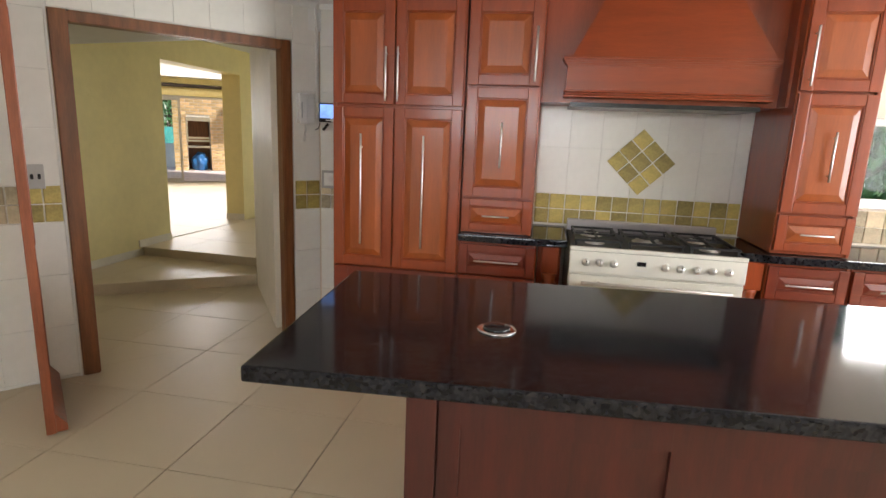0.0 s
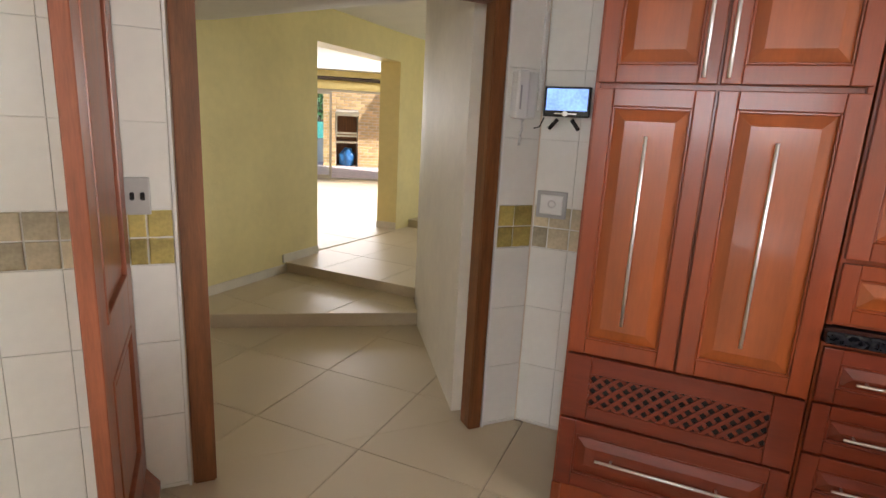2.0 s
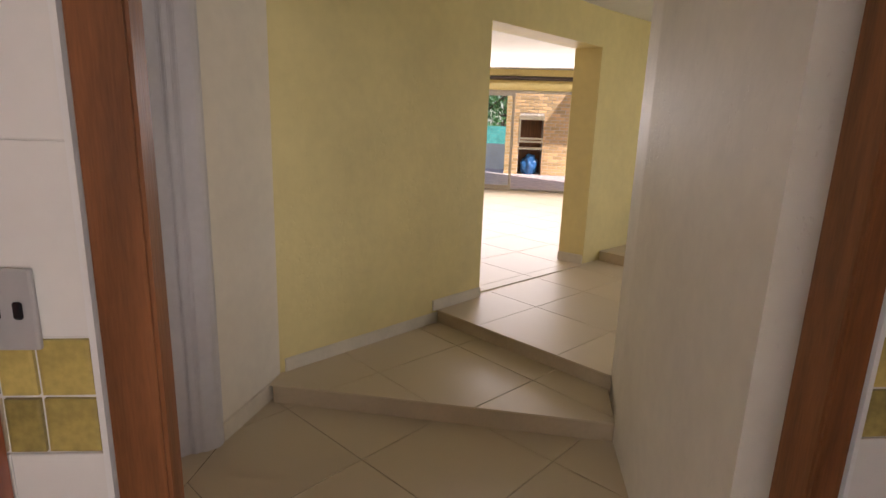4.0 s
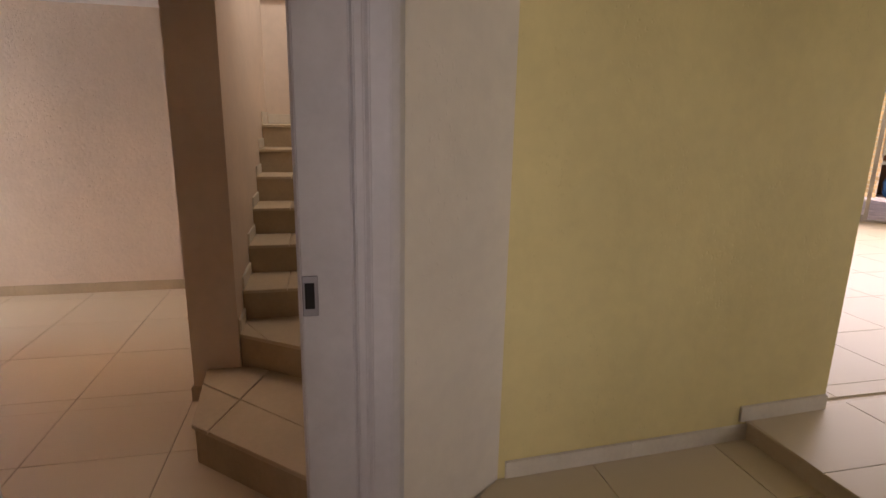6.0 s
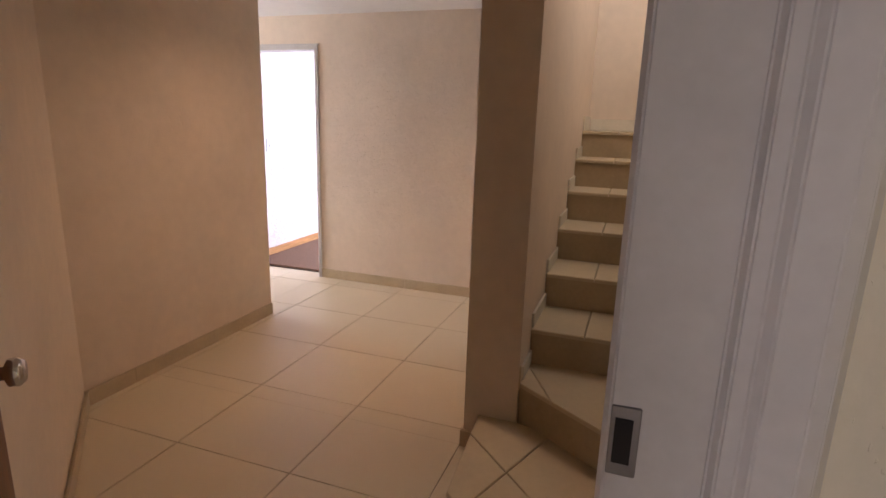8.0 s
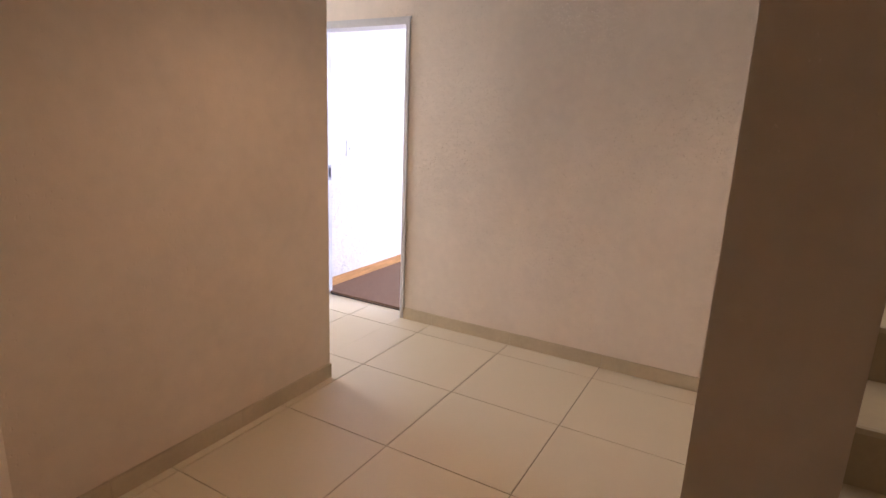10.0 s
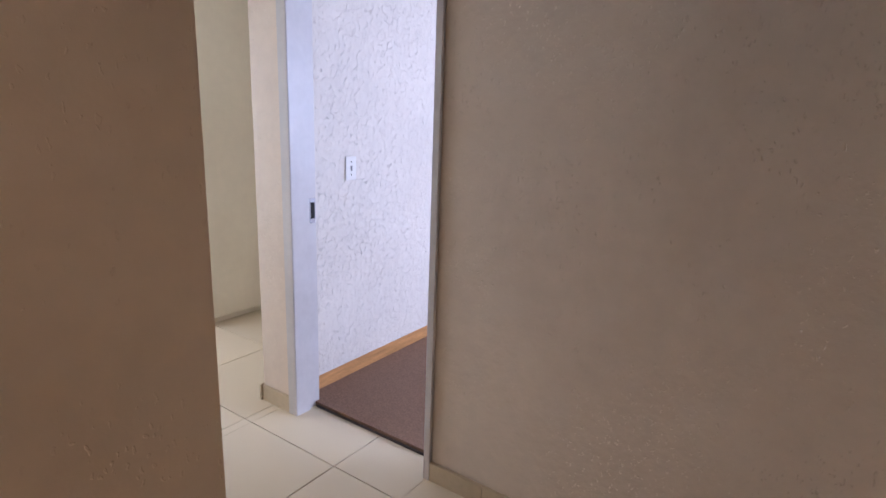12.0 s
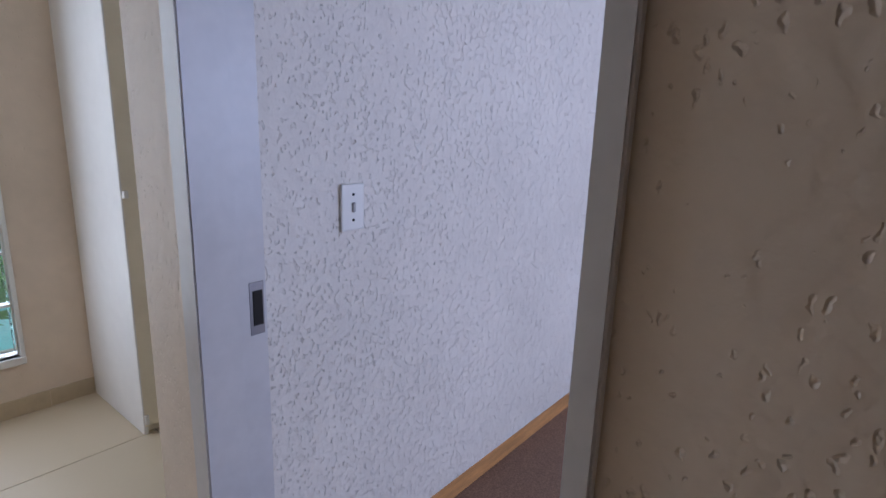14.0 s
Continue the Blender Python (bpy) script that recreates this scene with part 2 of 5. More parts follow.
M = {
    "plaster": plaster("cream_plaster", (0.73, 0.61, 0.48), 0.20, 0.35, 0.6, 85),
    "rough_plaster": plaster("rough_cream_plaster", (0.74, 0.635, 0.52), 0.48, 0.5, 0.6, 85, 0.008, 0.30, 0.9),
    "pitted_plaster": plaster("pitted_pale_plaster", (0.74, 0.69, 0.62), 0.68, 1.0, 0.6, 112, 0.030, 0.06, 0.18),
    "white_plaster": plaster("off_white_plaster", (0.77, 0.71, 0.59), 0.10, 0.4, 0.6, 80),
    "yellow": plaster("pale_yellow_plaster", (0.76, 0.65, 0.30), 0.24, 0.5, 0.6, 80),
    "ceiling": material("ceiling_paint", (0.78, 0.77, 0.74), 0.8, var=0.03, scale=2, bump=0.1),
    "floor_tile": floor_tile_material(),
    "grout": material("floor_grout", (0.20, 0.16, 0.11), 0.9, var=0.15, scale=18, bump=0.3),
    "light_grout": material("wall_grout", (0.77, 0.75, 0.69), 0.85, var=0.06, scale=18, bump=0.2),
    "skirting": material("beige_tile_skirting", (0.54, 0.44, 0.295), 0.4, var=0.06, scale=5),
    # stair tiles: the dimness of the stairwell is put into both base colours
    "shaded_riser_tile": material("shade_darkened_riser_tile", (0.42, 0.32, 0.195), 0.42, var=0.08, scale=5),
    "shaded_tread_tile": material("shade_darkened_tread_tile", (0.54, 0.44, 0.285), 0.45, var=0.05, scale=4),
    "white_skirting": material("white_painted_skirting", (0.68, 0.62, 0.50), 0.4, var=0.06, scale=5),
    "wall_tile": material("white_wall_tile", (0.80, 0.78, 0.72), 0.22, var=0.03, scale=3, random_var=0.1, bump=0.02, bump_scale=20),
    "ochre_tile": material("ochre_stone_tile", (0.42, 0.33, 0.095), 0.5, var=0.42, scale=9, random_var=0.55, bump=0.35, bump_scale=45),
    "buff_tile": material("buff_stone_tile", (0.50, 0.42, 0.27), 0.5, var=0.36, scale=9, random_var=0.6, bump=0.3, bump_scale=45),
    "wood": material("cherry_wood", (0.262, 0.045, 0.008), 0.34, var=0.12, scale=3.0, grain=(7, 7, 0.8), bump=0.05, bump_scale=30, coat=0.25),
    "wood_h": material("cherry_wood_crosswise", (0.262, 0.045, 0.008), 0.34, var=0.12, scale=3.0, grain=(0.8, 7, 7), bump=0.05, bump_scale=30, coat=0.25),
    "panel_wood": material("cherry_panel_wood", (0.335, 0.076, 0.014), 0.34, var=0.13, scale=2.4, grain=(5, 5, 0.7), bump=0.05, bump_scale=30, coat=0.25),
    # cherry wood with the shade under the island worktop in its colour
    "shaded_wood": material("dark_cherry_wood", (0.055, 0.0068, 0.0028), 0.45, var=0.2, scale=3.0, grain=(7, 7, 0.8), bump=0.05, bump_scale=30, coat=0.05),
    # darker, redder cherry for the fronts below worktop height
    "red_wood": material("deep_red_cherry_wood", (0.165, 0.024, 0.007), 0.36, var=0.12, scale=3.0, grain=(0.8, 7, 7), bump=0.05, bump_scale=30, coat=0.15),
    "frame_wood": material("stained_frame_wood", (0.20, 0.075, 0.026), 0.42, var=0.25, scale=4, grain=(7, 7, 0.6), bump=0.2, bump_scale=35),
    "door_wood": material("meranti_door_wood", (0.27, 0.075, 0.032), 0.36, var=0.2, scale=3.5, grain=(7, 7, 0.7), bump=0.08, bump_scale=35, coat=0.15),
    "pine": material("pine_skirting_wood", (0.50, 0.25, 0.09), 0.45, var=0.2, scale=5, grain=(0.8, 7, 7), bump=0.1),
    "dark": material("dark_recess", (0.012, 0.009, 0.008), 0.8, var=0.1),
    "granite": granite(),
    "steel": material("brushed_steel", (0.74, 0.72, 0.69), 0.36, 1.0, var=0.02, scale=3),
    "dull_steel": material("dull_dark_steel", (0.30, 0.29, 0.30), 0.42, 1.0, var=0.06, scale=12),
    # steel darkened so that its dim reflection sits in the base colour
    "upstand": material("brushed_steel_upstand", (0.46, 0.43, 0.44), 0.3, 1.0, var=0.03, scale=3, grain=(0.6, 9, 9)),
    "chrome": material("chrome", (0.75, 0.75, 0.76), 0.10, 1.0, var=0.02),
    "black_iron": material("black_cast_iron", (0.007, 0.007, 0.008), 0.5, var=0.15, scale=20, bump=0.2),
    "enamel": material("cream_enamel", (0.78, 0.76, 0.68), 0.18, var=0.02, coat=0.3),
    "white_plastic": material("white_plastic", (0.78, 0.77, 0.73), 0.35, var=0.02),
    "grey_plastic": material("grey_plastic", (0.42, 0.41, 0.39), 0.4, var=0.04),
    "black_plastic": material("black_plastic", (0.012, 0.012, 0.014), 0.22, var=0.05),
    "frame_paint": material("grey_white_enamel_paint", (0.60, 0.58, 0.57), 0.38, var=0.05, scale=4, bump=0.05),
    "cupboard": material("cream_melamine", (0.86, 0.79, 0.63), 0.4, var=0.03, scale=2),
    "white_board": material("white_melamine", (0.80, 0.79, 0.76), 0.4, var=0.03, scale=2),
    "carpet": material("brown_loop_carpet", (0.24, 0.15, 0.105), 0.95, var=0.2, scale=150, bump=1.0, bump_scale=240, spec=0.1),
    "brick": material("yellow_face_brick", (0.70, 0.48, 0.24), 0.8, var=0.2, scale=9, random_var=0.9, bump=0.4, bump_scale=50),
    "mortar": material("mortar", (0.70, 0.63, 0.54), 0.9, var=0.1, scale=20, bump=0.4),
    "paving": material("pink_paving", (0.58, 0.48, 0.45), 0.8, var=0.15, scale=6, bump=0.3),
    "grass": material("grass", (0.09, 0.17, 0.04), 0.9, var=0.35, scale=8, bump=0.6),
    "leaf": material("leaf_green", (0.06, 0.16, 0.045), 0.5, var=0.35, scale=5),
    "bark": material("bark", (0.10, 0.065, 0.045), 0.9, var=0.3, scale=14, bump=0.8),
    "white_wall": material("white_garden_wall", (0.75, 0.74, 0.72), 0.8, var=0.06, scale=3, bump=0.2),
    "blue_bag": material("blue_plastic_bag", (0.03, 0.15, 0.38), 0.35, var=0.2, scale=8, bump=0.5, bump_scale=14),
    "rod": material("dark_curtain_rod", (0.035, 0.022, 0.018), 0.4, var=0.1),
    "alu": material("bronze_aluminium", (0.40, 0.38, 0.35), 0.35, 0.6, var=0.04),
    "glass": glass("clear_glass"),
    "block_glass": glass("glass_block", (0.90, 0.98, 0.95), 0.03, 0.5),
    "mesh": material("turquoise_shade_net", (0.10, 0.42, 0.38), 0.7, var=0.2, scale=6),
}


def screen_material():
    m = material("lit_screen", (0.2, 0.35, 0.75), 0.15, var=0.25, scale=9)
    b = m.node_tree.nodes["Principled BSDF"]
    mul = [n for n in m.node_tree.nodes if n.bl_idname == "ShaderNodeVectorMath"][0]
    m.node_tree.links.new(mul.outputs[0], b.inputs["Emission Color"])
    b.inputs["Emission Strength"].default_value = 1.1
    return m


M["screen"] = screen_material()
_m = material("bulb", (1, 0.7, 0.4), 0.4)
_m.node_tree.nodes["Principled BSDF"].inputs["Emission Color"].default_value = (1, 0.66, 0.34, 1)
_m.node_tree.nodes["Principled BSDF"].inputs["Emission Strength"].default_value = 12
M["bulb"] = _m
# emits by itself, so that the glass blocks look onto something bright
_m = material("glowing_backdrop_white", (0.9, 0.95, 0.97), 0.9)
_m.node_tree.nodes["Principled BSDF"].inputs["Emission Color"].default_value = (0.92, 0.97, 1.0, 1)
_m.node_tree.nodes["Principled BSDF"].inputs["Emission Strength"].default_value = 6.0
M["backdrop_glow"] = _m
M["pool"] = material("turquoise_pool_paint", (0.16, 0.50, 0.46), 0.3, var=0.1, scale=3)

# ---- builders ----


def link_mesh(name, bm, mat, parent=None, label="", smooth=False):
    bmesh.ops.recalc_face_normals(bm, faces=bm.faces)
    me = bpy.data.meshes.new(name)
    bm.to_mesh(me)
    bm.free()
    for m in (mat if isinstance(mat, (list, tuple)) else (mat,)):
        me.materials.append(m)
    if smooth:
        for p in me.polygons:
            p.use_smooth = True
    ob = new(name, me)
    if parent:
        ob.parent = parent
    if label:
        tagged(ob, label=label)
    return ob


def part(name, bm, mat, parent, label="", smooth=False):
    return link_mesh(name, bm, mat, parent, label, smooth)


def structure(name, bm, mat, label="", category=""):
    return tagged(link_mesh(name, bm, mat), label=label, category=category, kind="structure")


def thing(name, label, category, m=None, group=""):
    ob = new(name)
    ob.empty_display_size = 0.1
    if m is not None:
        ob.matrix_world = m
    return tagged(ob, label=label, category=category, group=group)


def prism(poly, z0, z1, bm=None, mat=0):
    """An upright prism over a plan outline; z1 may be a list, a height for each corner."""
    bm = bm or bmesh.new()
    n = len(poly)
    tops = z1 if isinstance(z1, (list, tuple)) else [z1] * n
    bots = z0 if isinstance(z0, (list, tuple)) else [z0] * n
    lo = [bm.verts.new((x, y, z)) for (x, y), z in zip(poly, bots)]
    hi = [bm.verts.new((x, y, z)) for (x, y), z in zip(poly, tops)]
    fs = [bm.faces.new(list(reversed(lo))), bm.faces.new(hi)]
    for i in range(n):
        j = (i + 1) % n
        fs.append(bm.faces.new((lo[i], lo[j], hi[j], hi[i])))
    for f in fs:
        f.material_index = mat
    return bm


def box(x0, x1, y0, y1, z0, z1, bm=None, bevel=0.0, seg=1):
    x0, x1, y0, y1, z0, z1 = min(x0, x1), max(x0, x1), min(y0, y1), max(y0, y1), min(z0, z1), max(z0, z1)
    if bevel:
        own = prism([(x0, y0), (x1, y0), (x1, y1), (x0, y1)], z0, z1)
        bmesh.ops.bevel(own, geom=own.edges[:], offset=bevel, segments=seg, affect="EDGES", profile=0.6)
        if bm is None:
            return own
        return join_bm(bm, own)
    return prism([(x0, y0), (x1, y0), (x1, y1), (x0, y1)], z0, z1, bm)


def join_bm(bm, other):
    me = bpy.data.meshes.new("join")
    other.to_mesh(me)
    other.free()
    bm.from_mesh(me)
    bpy.data.meshes.remove(me)
    return bm


def lathe(profile, seg=20, bm=None, m=None):
    """A turned solid from rows of radius and height."""
    own = bmesh.new()
    rings = []
    for r, z in profile:
        rings.append([own.verts.new((r * math.cos(2 * math.pi * k / seg), r * math.sin(2 * math.pi * k / seg), z)) for k in range(seg)])
    for a, b in zip(rings, rings[1:]):
        for k in range(seg):
            own.faces.new((a[k], a[(k + 1) % seg], b[(k + 1) % seg], b[k]))
    own.faces.new(list(reversed(rings[0])))
    own.faces.new(rings[-1])
    if m is not None:
        own.transform(m)
    return own if bm is None else join_bm(bm, own)


def rod(a, b, r, seg=10, bm=None):
    a, b = Vector(a), Vector(b)
    d = b - a
    m = Matrix.Translation(a) @ d.to_track_quat("Z", "Y").to_matrix().to_4x4()
    return lathe([(r * 0.8, 0), (r, r * 0.25), (r, d.length - r * 0.25), (r * 0.8, d.length)], seg, bm, m)


def tube(points, r, seg=8):
    bm = bmesh.new()
    rings = []
    for i, p in enumerate(points):
        p = Vector(p)
        d = Vector(points[min(i + 1, len(points) - 1)]) - Vector(points[max(i - 1, 0)])
        q = d.to_track_quat("Z", "Y")
        rings.append([bm.verts.new(p + q @ Vector((r * math.cos(2 * math.pi * k / seg), r * math.sin(2 * math.pi * k / seg), 0))) for k in range(seg)])
    for a, b in zip(rings, rings[1:]):
        for k in range(seg):
            bm.faces.new((a[k], a[(k + 1) % seg], b[(k + 1) % seg], b[k]))
    bm.faces.new(list(reversed(rings[0])))
    bm.faces.new(rings[-1])
    return bm


def clip(poly, a, b, c):
    """The part of a plan outline where a*x + b*y + c >= 0."""
    out = []
    for i, p in enumerate(poly):
        q = poly[(i + 1) % len(poly)]
        dp, dq = a * p[0] + b * p[1] + c, a * q[0] + b * q[1] + c
        if dp >= 0:
            out.append(p)
        if dp * dq < 0:
            k = dp / (dp - dq)
            out.append((p[0] + k * (q[0] - p[0]), p[1] + k * (q[1] - p[1])))
    return out


def area(poly):
    return abs(sum(p[0] * q[1] - q[0] * p[1] for p, q in zip(poly, poly[1:] + poly[:1]))) / 2


def inside_edges(poly):
    """Half planes (a, b, c) of a convex outline given anticlockwise."""
    out = []
    for (x0, y0), (x1, y1) in zip(poly, poly[1:] + poly[:1]):
        a, b = -(y1 - y0), x1 - x0
        out.append((a, b, -(a * x0 + b * y0)))
    return out


def slab_mesh(poly, z0, z1, edge=0.0015):
    """A tile: an upright prism whose top edge is eased."""
    cx, cy = sum(p[0] for p in poly) / len(poly), sum(p[1] for p in poly) / len(poly)
    bm = bmesh.new()
    k = 1 - edge / max(0.03, math.sqrt(area(poly)) / 2)
    rings = [[(x, y, z0) for x, y in poly], [(x, y, z1 - edge) for x, y in poly],
             [(cx + (x - cx) * k, cy + (y - cy) * k, z1) for x, y in poly]]
    rows = [[bm.verts.new(p) for p in r] for r in rings]
    n = len(poly)
    for a, b in zip(rows, rows[1:]):
        for i in range(n):
            bm.faces.new((a[i], a[(i + 1) % n], b[(i + 1) % n], b[i]))
    bm.faces.new(rows[-1])
    return bm


def tile_field(parent, origin, pitch, outline, ztop, mat, gap=0.004, thick=0.009, name="tile"):
    """Square floor tiles over a convex plan outline, whole ones sharing a mesh, cut ones their own."""
    xs, ys = [p[0] for p in outline], [p[1] for p in outline]
    half = inside_edges(outline)
    h = (pitch - gap) / 2
    full = None
    for i in range(math.floor((min(xs) - origin[0]) / pitch), math.ceil((max(xs) - origin[0]) / pitch)):
        for j in range(math.floor((min(ys) - origin[1]) / pitch), math.ceil((max(ys) - origin[1]) / pitch)):
            cx, cy = origin[0] + (i + 0.5) * pitch, origin[1] + (j + 0.5) * pitch
            sq = [(cx - h, cy - h), (cx + h, cy - h), (cx + h, cy + h), (cx - h, cy + h)]
            cut = sq
            for e in half:
                cut = clip(cut, *e)
                if len(cut) < 3:
                    break
            if len(cut) < 3 or area(cut) < 0.0008:
                continue
            local = [(x - cx, y - cy) for x, y in cut]
            if area(cut) > 0.999 * area(sq):
                if full is None:
                    ob = part(name, slab_mesh(local, -thick, 0), mat, parent)
                    full = ob.data
                else:
                    ob = new(name, full)
                    ob.parent = parent
            else:
                ob = part(name, slab_mesh(local, -thick, 0), mat, parent)
            ob.location = (cx, cy, ztop)


# ---- plan ----
H = 2.30          # ceiling of kitchen and hall
C0 = Vector((-1.645, 3.597))                       # kitchen corner of stove wall and slanted wall
D = Vector((-0.672, -0.740)).normalized()          # along the slanted wall
N = Vector((D.y, -D.x)) * 1.0                      # from the kitchen towards the lobby
if N.x > 0:
    N = -N


def sl(s, n):
    """Plan place at s metres along the slanted wall, n metres through it."""
    p = C0 + D * s + N * n
    return (p.x, p.y)


def turned(p):
    """A plan place of the turned rooms in the kitchen's grid."""
    q = TURN @ Vector((p[0], p[1], 0))
    return (q.x, q.y)


def unturned(p):
    """A plan place of the kitchen, as the turned rooms count it."""
    q = TURN.inverted() @ Vector((p[0], p[1], 0))
    return (q.x, q.y)


def sl_pose(s, n, z):
    """A pose whose x runs along the slanted wall to the corner, y through it to the lobby."""
    p = C0 + D * s + N * n
    m = Matrix.Identity(4)
    m.col[0][:3] = (-D.x, -D.y, 0)
    m.col[1][:3] = (N.x, N.y, 0)
    m.col[3][:3] = (p.x, p.y, z)
    return m

# ---- structure: kitchen ----
KD0, KD1, KDH = 0.20, 1.50, 2.03
bm = prism([sl(-0.25, 0.006), sl(KD0, 0.006), sl(KD0, 0.16), sl(-0.25, 0.16)], 0, H)
prism([sl(KD1, 0.006), sl(4.75, 0.006), sl(4.75, 0.14), sl(KD1 + 0.065, 0.14), sl(KD1, 0.09)], 0, H, bm)
prism([sl(KD0, 0.006), sl(KD1, 0.006), sl(KD1, 0.16), sl(KD0, 0.16)], KDH, H, bm)
wall_slanted = structure("wall_slanted", bm, M["plaster"], "slanted plastered wall with a wide doorway", "wall")

bm = box(-1.75, 1.75, 3.608, 3.76, 0, H)
box(3.0, 4.15, 3.608, 3.76, 0, H, bm)
box(1.75, 3.0, 3.608, 3.76, 0, 1.14, bm)
box(1.75, 3.0, 3.608, 3.76, 1.66, H, bm)
wall_stove = structure("wall_stove", bm, M["white_plaster"], "tiled kitchen wall behind the range cooker", "wall")
# unseen wall; its opening is made up for the side fill lamp
bm = box(4.0, 4.15, -3.15, -1.55, 0, H)
box(4.0, 4.15, 1.75, 3.606, 0, H, bm)
box(4.0, 4.15, -1.55, 1.75, 0, 0.88, bm)
box(4.0, 4.15, -1.55, 1.75, 2.12, H, bm)
structure("wall_kitchen_east", bm, M["white_plaster"], "unseen white kitchen wall with a wide opening added for light", "wall")
# unseen wall; its opening is made up for the back fill lamp
bm = box(-3.95, -2.0, -3.15, -3.0, 0, H)
box(0.4, 3.998, -3.15, -3.0, 0, H, bm)
box(-2.0, 0.4, -3.15, -3.0, 0, 1.46, bm)
box(-2.0, 0.4, -3.15, -3.0, 2.12, H, bm)
structure("wall_kitchen_south", bm, M["white_plaster"], "unseen white kitchen wall with a high opening added for light", "wall")
kx, ky = sl(3.2, 0.0)
structure("wall_kitchen_west", box(kx - 0.1, kx, -2.998, ky - 0.02, 0, H), M["white_plaster"], "plain white kitchen wall", "wall")
structure("ceiling_kitchen", prism([(-3.95, -3.15), (4.15, -3.15), (4.15, 3.76), (-1.75, 3.76), sl(0.05, 0.06), sl(3.3, 0.06)], H, H + 0.12),
          M["ceiling"], "flat white painted kitchen ceiling", "ceiling")



def coving(name, p, q, n):
    """A white plaster coving under the ceiling from p to q, n being the way out of the wall."""
    bmc = bmesh.new()
    ends = []
    for at in (p, q):
        ends.append([bmc.verts.new((at[0] + n[0] * u, at[1] + n[1] * u, z)) for u, z in
                     ((0.0, 2.252), (0.010, 2.252), (0.014, 2.262), (0.024, 2.280), (0.040, 2.290), (0.052, 2.2985), (0.0, 2.2985))])
    for k in range(7):
        bmc.faces.new((ends[0][k], ends[0][(k + 1) % 7], ends[1][(k + 1) % 7], ends[1][k]))
    bmc.faces.new(ends[0])
    bmc.faces.new(list(reversed(ends[1])))
    return structure(name, bmc, M["ceiling"], "white plaster coving under the kitchen ceiling", "coving")


coving("coving_slanted", sl(0.0, -0.005), sl(3.2, -0.005), (-N.x, -N.y))
coving("coving_stove", (-1.64, 3.5965), (-1.36, 3.5965), (0, -1))

# ---- structure: lobby, lounge ----
structure("wall_lobby", prism([(-1.905, 3.57), (-2.70, 4.53), (-2.90, 4.82), (-2.60, 5.30), (-1.0, 5.30), (-1.0, 3.77), (-1.70, 3.77)], 0, 2.7),
          M["white_plaster"], "off-white plastered lobby wall", "wall")
bm = prism([(-4.15, 3.552), (-4.235, 5.19), (-4.49, 5.19), (-4.46, 3.45)], 0, 2.7)
prism([(-4.235, 5.19), (-4.33, 6.70), (-4.58, 6.66), (-4.49, 5.19)], 2.13, 2.7, bm)
prism([(-4.33, 6.70), (-4.31, 10.0), (-4.56, 10.0), (-4.58, 6.66)], 0, 2.7, bm)
structure("wall_yellow", bm, M["yellow"], "pale yellow plastered wall with an opening to the lounge", "wall")
P1, P2, P3, P4 = (-3.852, 3.112), (-3.872, 2.86), (-4.40, 3.45), (-4.15, 3.552)
structure("wall_hall_door", prism([P1, P4, P3, P2], 0, 2.7), M["white_plaster"], "off-white plastered wall beside the hall door", "wall")
Q1, Q2 = (-3.07, 2.46), (-3.22, 2.27)
bm = prism([Q1, Q2, sl(2.02, 0.155), unturned(sl(2.10, 0.137)), unturned(sl(1.60, 0.137)), sl(1.78, 0.155)], 0, 2.7)
structure("wall_hall_slanted", prism([sl(2.02, 0.157), sl(4.75, 0.157), sl(4.75, 0.06), sl(2.02, 0.06)], 0, H), M["plaster"], "slanted cream plastered hall wall", "wall")
prism([P1, P2, Q2, Q1], 2.05, 2.7, bm)
structure("wall_hall_door_head", bm, M["white_plaster"], "plastered wall over and beside the hall door", "wall")

bm = bmesh.new()
y = 2.3
while y < 5.25:
    strip = [(-4.5, y), (-1.1, y), (-1.1, y + 0.1), (-4.5, y + 0.1)]
    for e in ((N.x, N.y, -(N.x * C0.x + N.y * C0.y) + 0.0), (1, 1, 0.74)):
        strip = clip(strip, *e)
        if len(strip) < 3:
            break
    if len(strip) >= 3:
        rise = []
        for px, py in strip:
            k = min(1, max(0, (py - 3.75) / 1.5))
            rise.append(2.06 + 0.36 * k * k * (3 - 2 * k) + 0.02 * (px + 4.2))
        prism(strip, rise, [2.75] * len(strip), bm)
    y += 0.1
bmesh.ops.remove_doubles(bm, verts=bm.verts, dist=0.0005)
structure("ceiling_lobby", bm, M["ceiling"], "sloping plastered soffit over the lobby", "ceiling")
structure("ceiling_lounge", box(-12.2, -1.0, 5.25, 13.4, 2.44, 2.6), M["ceiling"], "flat white lounge ceiling", "ceiling")

SW = Vector((-8.9, 10.1))
SE_ = Vector((0.763, 0.646))
SN = Vector((-0.646, 0.763))


def sd(t, n):
    p = SW + SE_ * t + SN * n
    return (p.x, p.y)


bm = prism([sd(-4.6, 0), sd(-1.4, 0), sd(-1.4, 0.2), sd(-4.6, 0.2)], 0, 2.6)
prism([sd(2.7, 0), sd(7.2, 0), sd(7.2, 0.2), sd(2.7, 0.2)], 0, 2.6, bm)
prism([sd(-1.4, 0), sd(2.7, 0), sd(2.7, 0.2), sd(-1.4, 0.2)], 2.07, 2.6, bm)
structure("wall_lounge_patio", bm, M["yellow"], "pale yellow lounge wall round the sliding doors", "wall")
structure("wall_lounge_west", box(-12.3, -12.15, 3.5, 7.4, 0, 2.6), M["yellow"], "pale yellow lounge wall", "wall")
bm = box(-1.15, -1.0, 5.31, 6.6, 0, 2.6)
